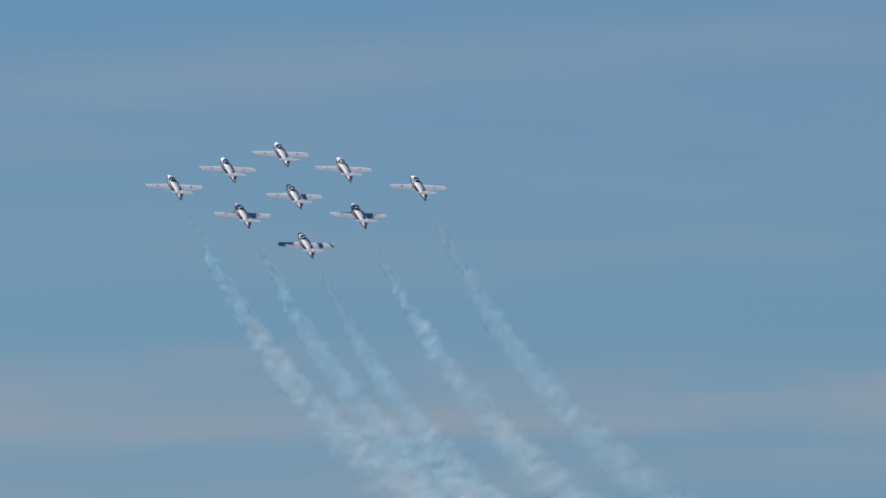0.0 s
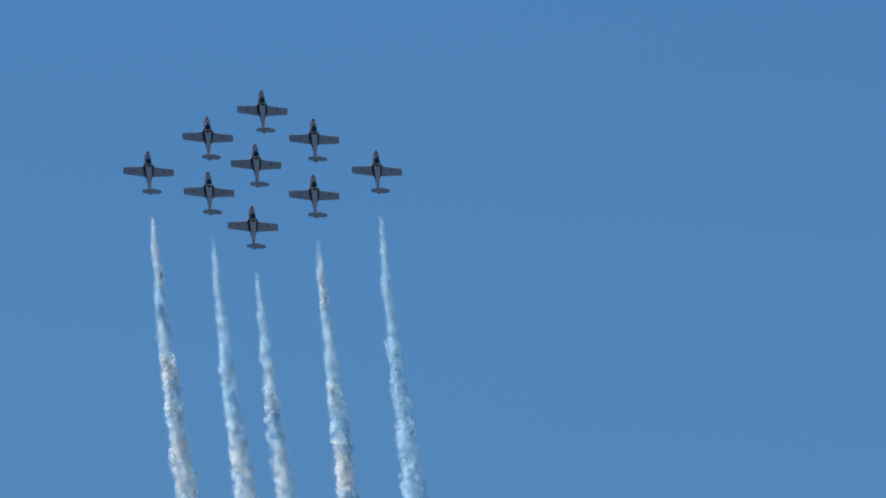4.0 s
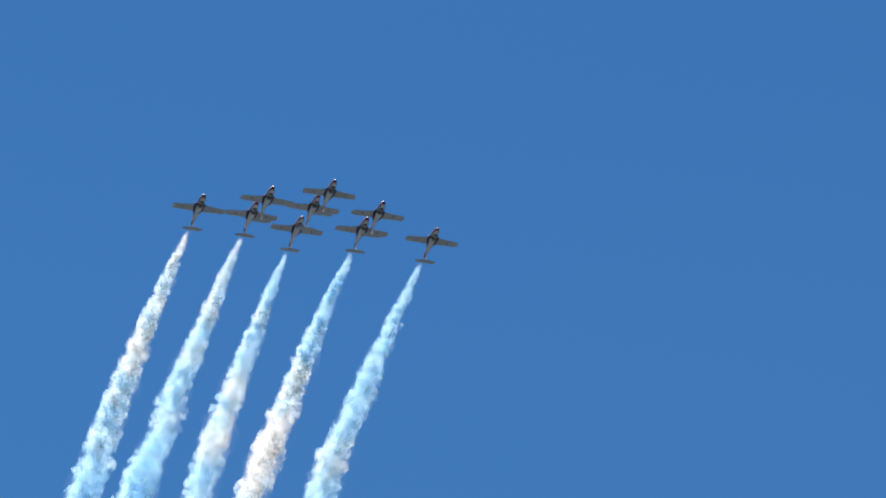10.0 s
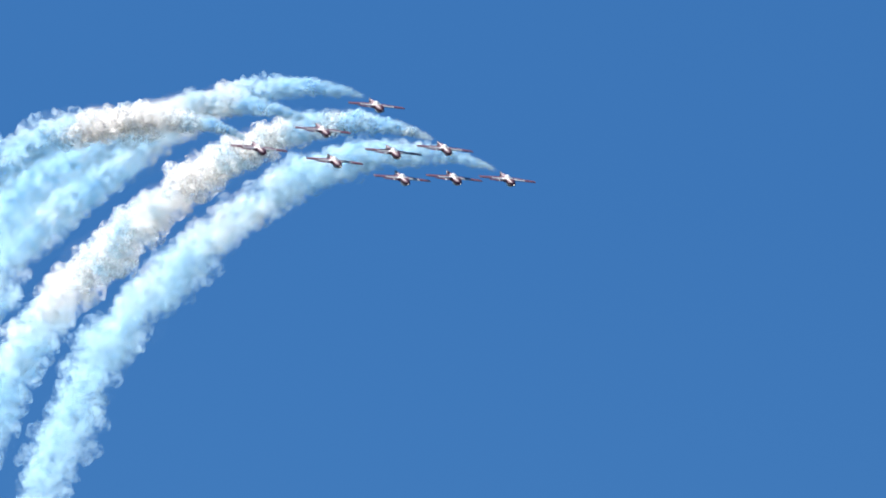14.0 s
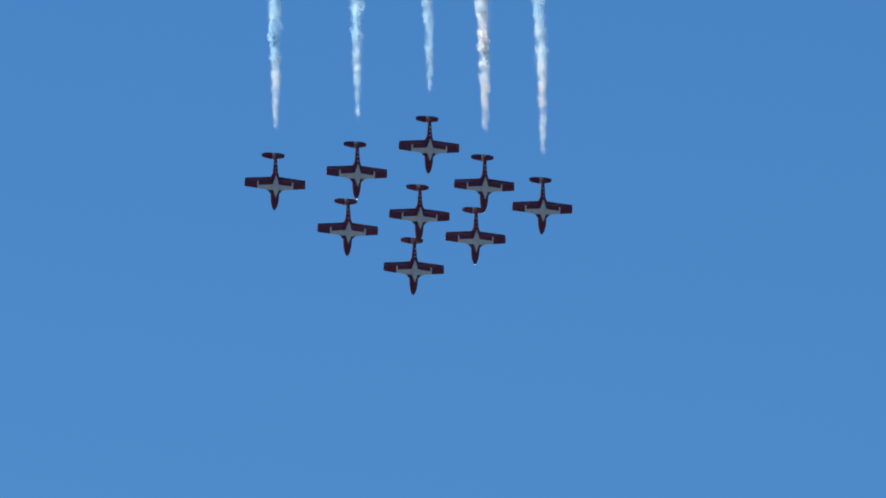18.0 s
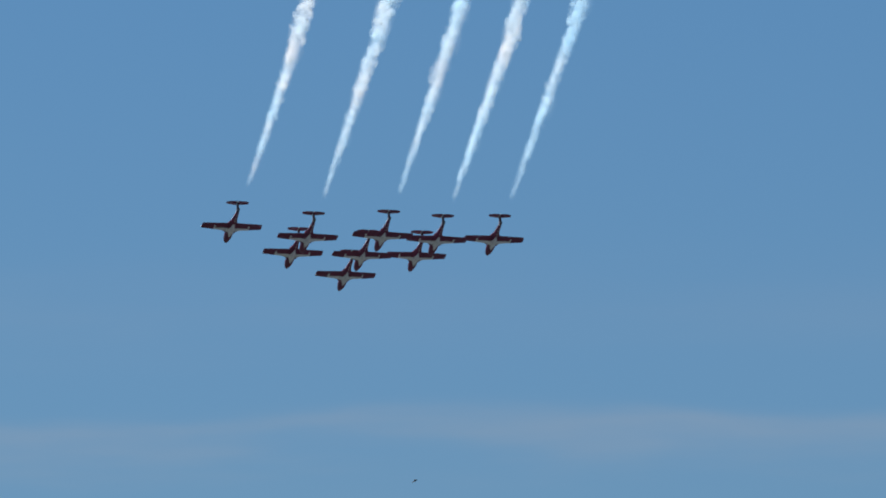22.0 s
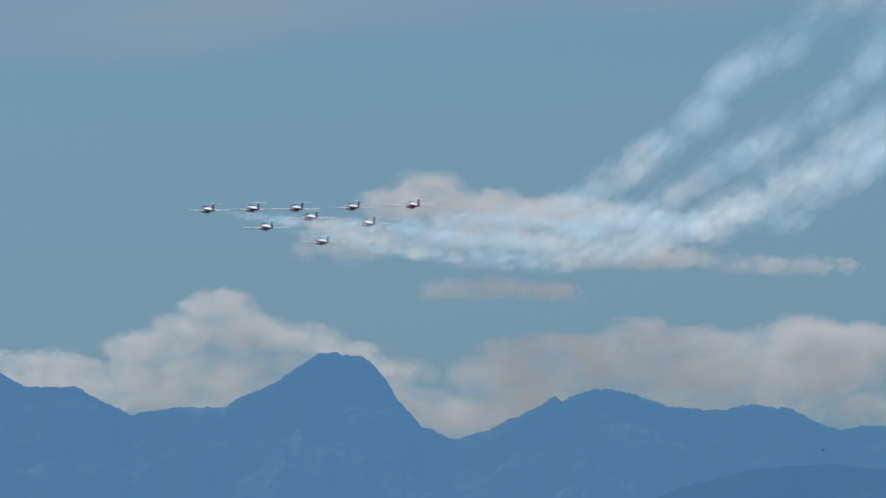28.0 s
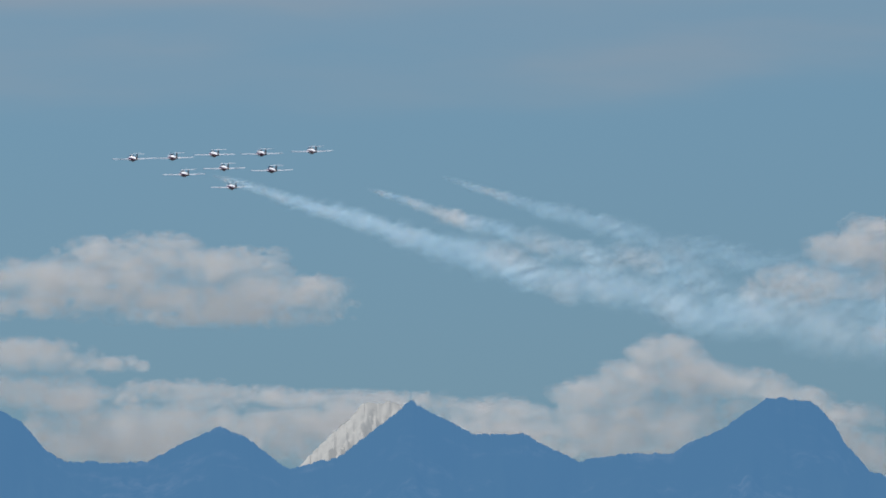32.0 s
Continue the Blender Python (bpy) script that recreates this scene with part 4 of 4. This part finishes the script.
# ---- the smoke ----
SMOKERS = ("lo", "lr", "tail", "rr", "ro")
SMOKE_END = {"lo": 31.4, "lr": 31.4, "tail": 31.4, "rr": 31.3, "ro": 31.05}
THICKNESS = {"lo": 1.0, "lr": 0.88, "tail": 0.85, "rr": 1.05, "ro": 0.7}
WIND = [(150, 2.78, -3.92, -3.26), (350, 2.94, -3.83, -4.37), (650, 2.92, -3.78, -4.75), (900, 2.10, -3.90, -4.62)]  # height and drift of the air
DOWNWASH = 0.82
TINT = {"lo": 0.45, "lr": 0.35, "tail": 0.35, "rr": 0.55, "ro": 0.25}
PIECES = {}


def puff_meshes(rng, count, lumps, small, large):
    """Ragged lengths of smoke, one unit in radius and two long: long soft wisps, and round billows."""
    made = []
    for _ in range(count):
        verts, faces = [], []
        for k in range(12):
            a, d = rng.uniform(0, math.tau), math.sqrt(rng.uniform(0, 1)) * 0.62
            size = rng.uniform(0.30, 0.62) * (1.15 - 0.6 * d)
            blob(verts, faces, BALL, (d * math.cos(a), rng.uniform(-1.0, 1.0), d * math.sin(a)), size, (1, 2.4, 1), rng, 0.5)
        soft = len(faces)
        for k in range(lumps):
            a, d = rng.uniform(0, math.tau), math.sqrt(rng.uniform(0, 1)) * 0.80
            size = rng.uniform(small, large) * (1.1 - 0.5 * d)
            blob(verts, faces, BALL, (d * math.cos(a), -1.0 + 2.0 * (k + 0.5) / lumps, d * math.sin(a)), size, (1, 1, 1), rng, 0.6)
        data = lists_mesh("smoke_puff", verts, faces, SMOKE_SOFT)
        data.materials.append(SMOKE_BILLOW)
        data.polygons.foreach_set("material_index", [int(k >= soft) for k in range(len(faces))])
        made.append(data)
    return made


def smoke_ages():
    ages, a = [], 0.065
    while a < 6.6:
        ages.append(a)
        a += min(0.040, 0.009 + 0.021 * a)
    return ages


def smoke_radius(age):
    return 0.05 + 3.95 * age ** 0.75 if age < 1 else 4.0 * age ** 0.4


def smoke_density(age):
    """Density of the thin wisps and of the billows."""
    ages = [0.08, 0.16, 0.3, 0.8, 1.5, 2.5, 3.5, 4.5, 6.6]
    return (float(np.interp(age, ages, [0.05, 0.13, 0.14, 0.095, 0.065, 0.034, 0.015, 0.009, 0.005])),
            float(np.interp(age, ages, [0.03, 0.08, 0.095, 0.09, 0.085, 0.072, 0.055, 0.036, 0.015])))


# the smoke thins out as the engines are throttled back in the descent: the same pieces lie further apart
STRETCH = [(0, 0.8), (2, 1.1), (6, 1.15), (9, 1.2), (11, 1.15), (13, 1.1), (14, 1.3), (15, 1.65), (18, 1.6), (20, 1.5), (23, 1.7), (25, 1.85), (28, 1.75), (32, 1.5)]


def smoke_pose(name, t, age, spin, aside):
    age = 0.05 + (age - 0.05) * float(np.interp(t, [k for k, _ in STRETCH], [s for _, s in STRETCH]))
    tau = min(t, SMOKE_END[name]) - age
    m, m2 = formation(tau), formation(tau + 0.05)
    drop = Vector((0, -5.0, 0.0))
    here, there = m @ (station(name, tau) + drop), m2 @ (station(name, tau + 0.05) + drop)
    along = (there - here).normalized()
    turn = along.to_track_quat("Y", "Z").to_matrix().to_4x4()
    sway = 0.55 * age ** 1.45 * float(np.interp(t, [25.5, 29.5], [1.0, 2.4]))
    way = SMOKERS.index(name) * 9.0
    curl = Vector([noise.fractal((tau * 1.1, way, 17.0 * k), 0.7, 2.0, 3) for k in range(3)]) * sway
    wind = Vector([float(np.interp(here.z, [w[0] for w in WIND], [w[k] for w in WIND])) for k in (1, 2, 3)])
    wash = m.to_3x3().col[2] * DOWNWASH * (math.exp(-age) - 1)
    return Matrix.Translation(here + wind * age + wash + curl) @ turn @ pose(0, 0, 0, 0, spin, 0) @ pose(aside, 0, 0)


def build_smoke():
    rng = random.Random(11)
    young, old = puff_meshes(rng, 4, 10, 0.34, 0.60), puff_meshes(rng, 14, 22, 0.20, 0.44)
    ages = smoke_ages()
    for name in SMOKERS:
        trail = new("smoke_trail")
        tagged(trail, "white smoke trail billowing behind a jet", "smoke trail", "five smoke trails")
        PIECES[name] = []
        for k, age in enumerate(ages):
            piece = new("smoke_puff", rng.choice(young if age < 0.32 else old))
            piece.parent = trail
            gap = (ages[min(k + 1, len(ages) - 1)] - ages[max(k - 1, 0)]) / 2
            r = smoke_radius(age) * rng.uniform(0.84, 1.12)
            piece.scale = (r, max(r * 0.8, gap * 170), r)
            patchy = 0.95 + 0.40 * noise.fractal((k * 0.08, SMOKERS.index(name) * 5.0, 2.0), 0.8, 2.0, 3)
            thin, billows = [THICKNESS[name] * d * max(0.5, min(1.5, patchy)) for d in smoke_density(age)]
            piece.color = (TINT[name], billows, 0.0, thin)
            PIECES[name].append((piece, age, rng.uniform(0, 360), rng.uniform(-0.2, 0.2) * r))


build_smoke()


# ---- birds ----
BIRD_ROWS = [
    [(0.0, -26.5, 649.5, 22.3), (20.0, 31.7, 649.2, 58.1), (22.0, 51.0, 648.0, 70.0), (22.5, 56.0, 647.6, 73.1), (23.0, 60.7, 647.2, 76.0), (25.0, 80.0, 645.1, 88.1), (32.0, 137.4, 635.3, 124.7)],
    [(0.0, -91.3, 694.0, 16.7), (22.5, -13.2, 699.9, 49.1), (24.5, 12.9, 699.9, 59.9), (25.0, 19.5, 699.7, 62.7), (27.0, 45.5, 698.5, 73.5), (32.0, 110.4, 691.2, 100.9)],
    [(0.0, 40.1, 799.0, 30.3), (25.5, 33.7, 799.3, 25.6), (27.5, 31.5, 799.4, 24.0), (28.0, 31.0, 799.4, 23.6), (30.0, 28.9, 799.5, 22.0), (32.0, 26.7, 799.6, 20.4)],
]
BIRDS = []


def build_bird(label):
    bird = new("bird")
    tagged(bird, label, "bird", "birds crossing the sky")
    def small(bm):
        bmesh.ops.scale(bm, vec=(0.65, 0.65, 0.65), verts=bm.verts)
        return bm

    part("body", small(tube([(0, 0.22, 0), (0, 0.15, 0), (0, 0, 0), (0, -0.14, 0), (0, -0.26, 0)], [(0.01, 0.01), (0.04, 0.04), (0.06, 0.055), (0.035, 0.03), (0.05, 0.008)], 10)), FEATHER, bird)
    for side in (-1, 1):
        rings = []
        for x, lead, trail, z in ((0.03, 0.09, -0.08, 0.02), (0.18, 0.13, -0.06, 0.07), (0.34, 0.08, -0.06, 0.06), (0.46, -0.02, -0.07, 0.03)):
            rings.append([(side * x, lead, z), (side * x, (lead + trail) / 2, z + 0.015), (side * x, trail, z), (side * x, (lead + trail) / 2, z - 0.008)])
        part("wing", small(loft(rings)), FEATHER, bird)
    return bird


for _ in BIRD_ROWS:
    BIRDS.append(build_bird("small dark bird gliding with spread wings"))


# ---- all that moves ----
def motions():
    times = [row[0] for row in FLIGHT if row[0] >= 0]
    for name, jet in JETS.items():
        walk(jet, [(t, jet_pose(name, t)) for t in times])
    for bird, rows in zip(BIRDS, BIRD_ROWS):
        ahead = [Vector(b[1:]) - Vector(a[1:]) for a, b in zip(rows, rows[1:])]
        ahead.append(ahead[-1])
        walk(bird, [(row[0], Matrix.Translation(row[1:]) @ way.to_track_quat("Y", "Z").to_matrix().to_4x4()) for row, way in zip(rows, ahead)])
    for name, pieces in PIECES.items():
        late = sorted(times + [SMOKE_END[name]])
        for piece, age, spin, aside in pieces:
            walk(piece, [(t, smoke_pose(name, t, age, spin, aside)) for t in late])


motions()
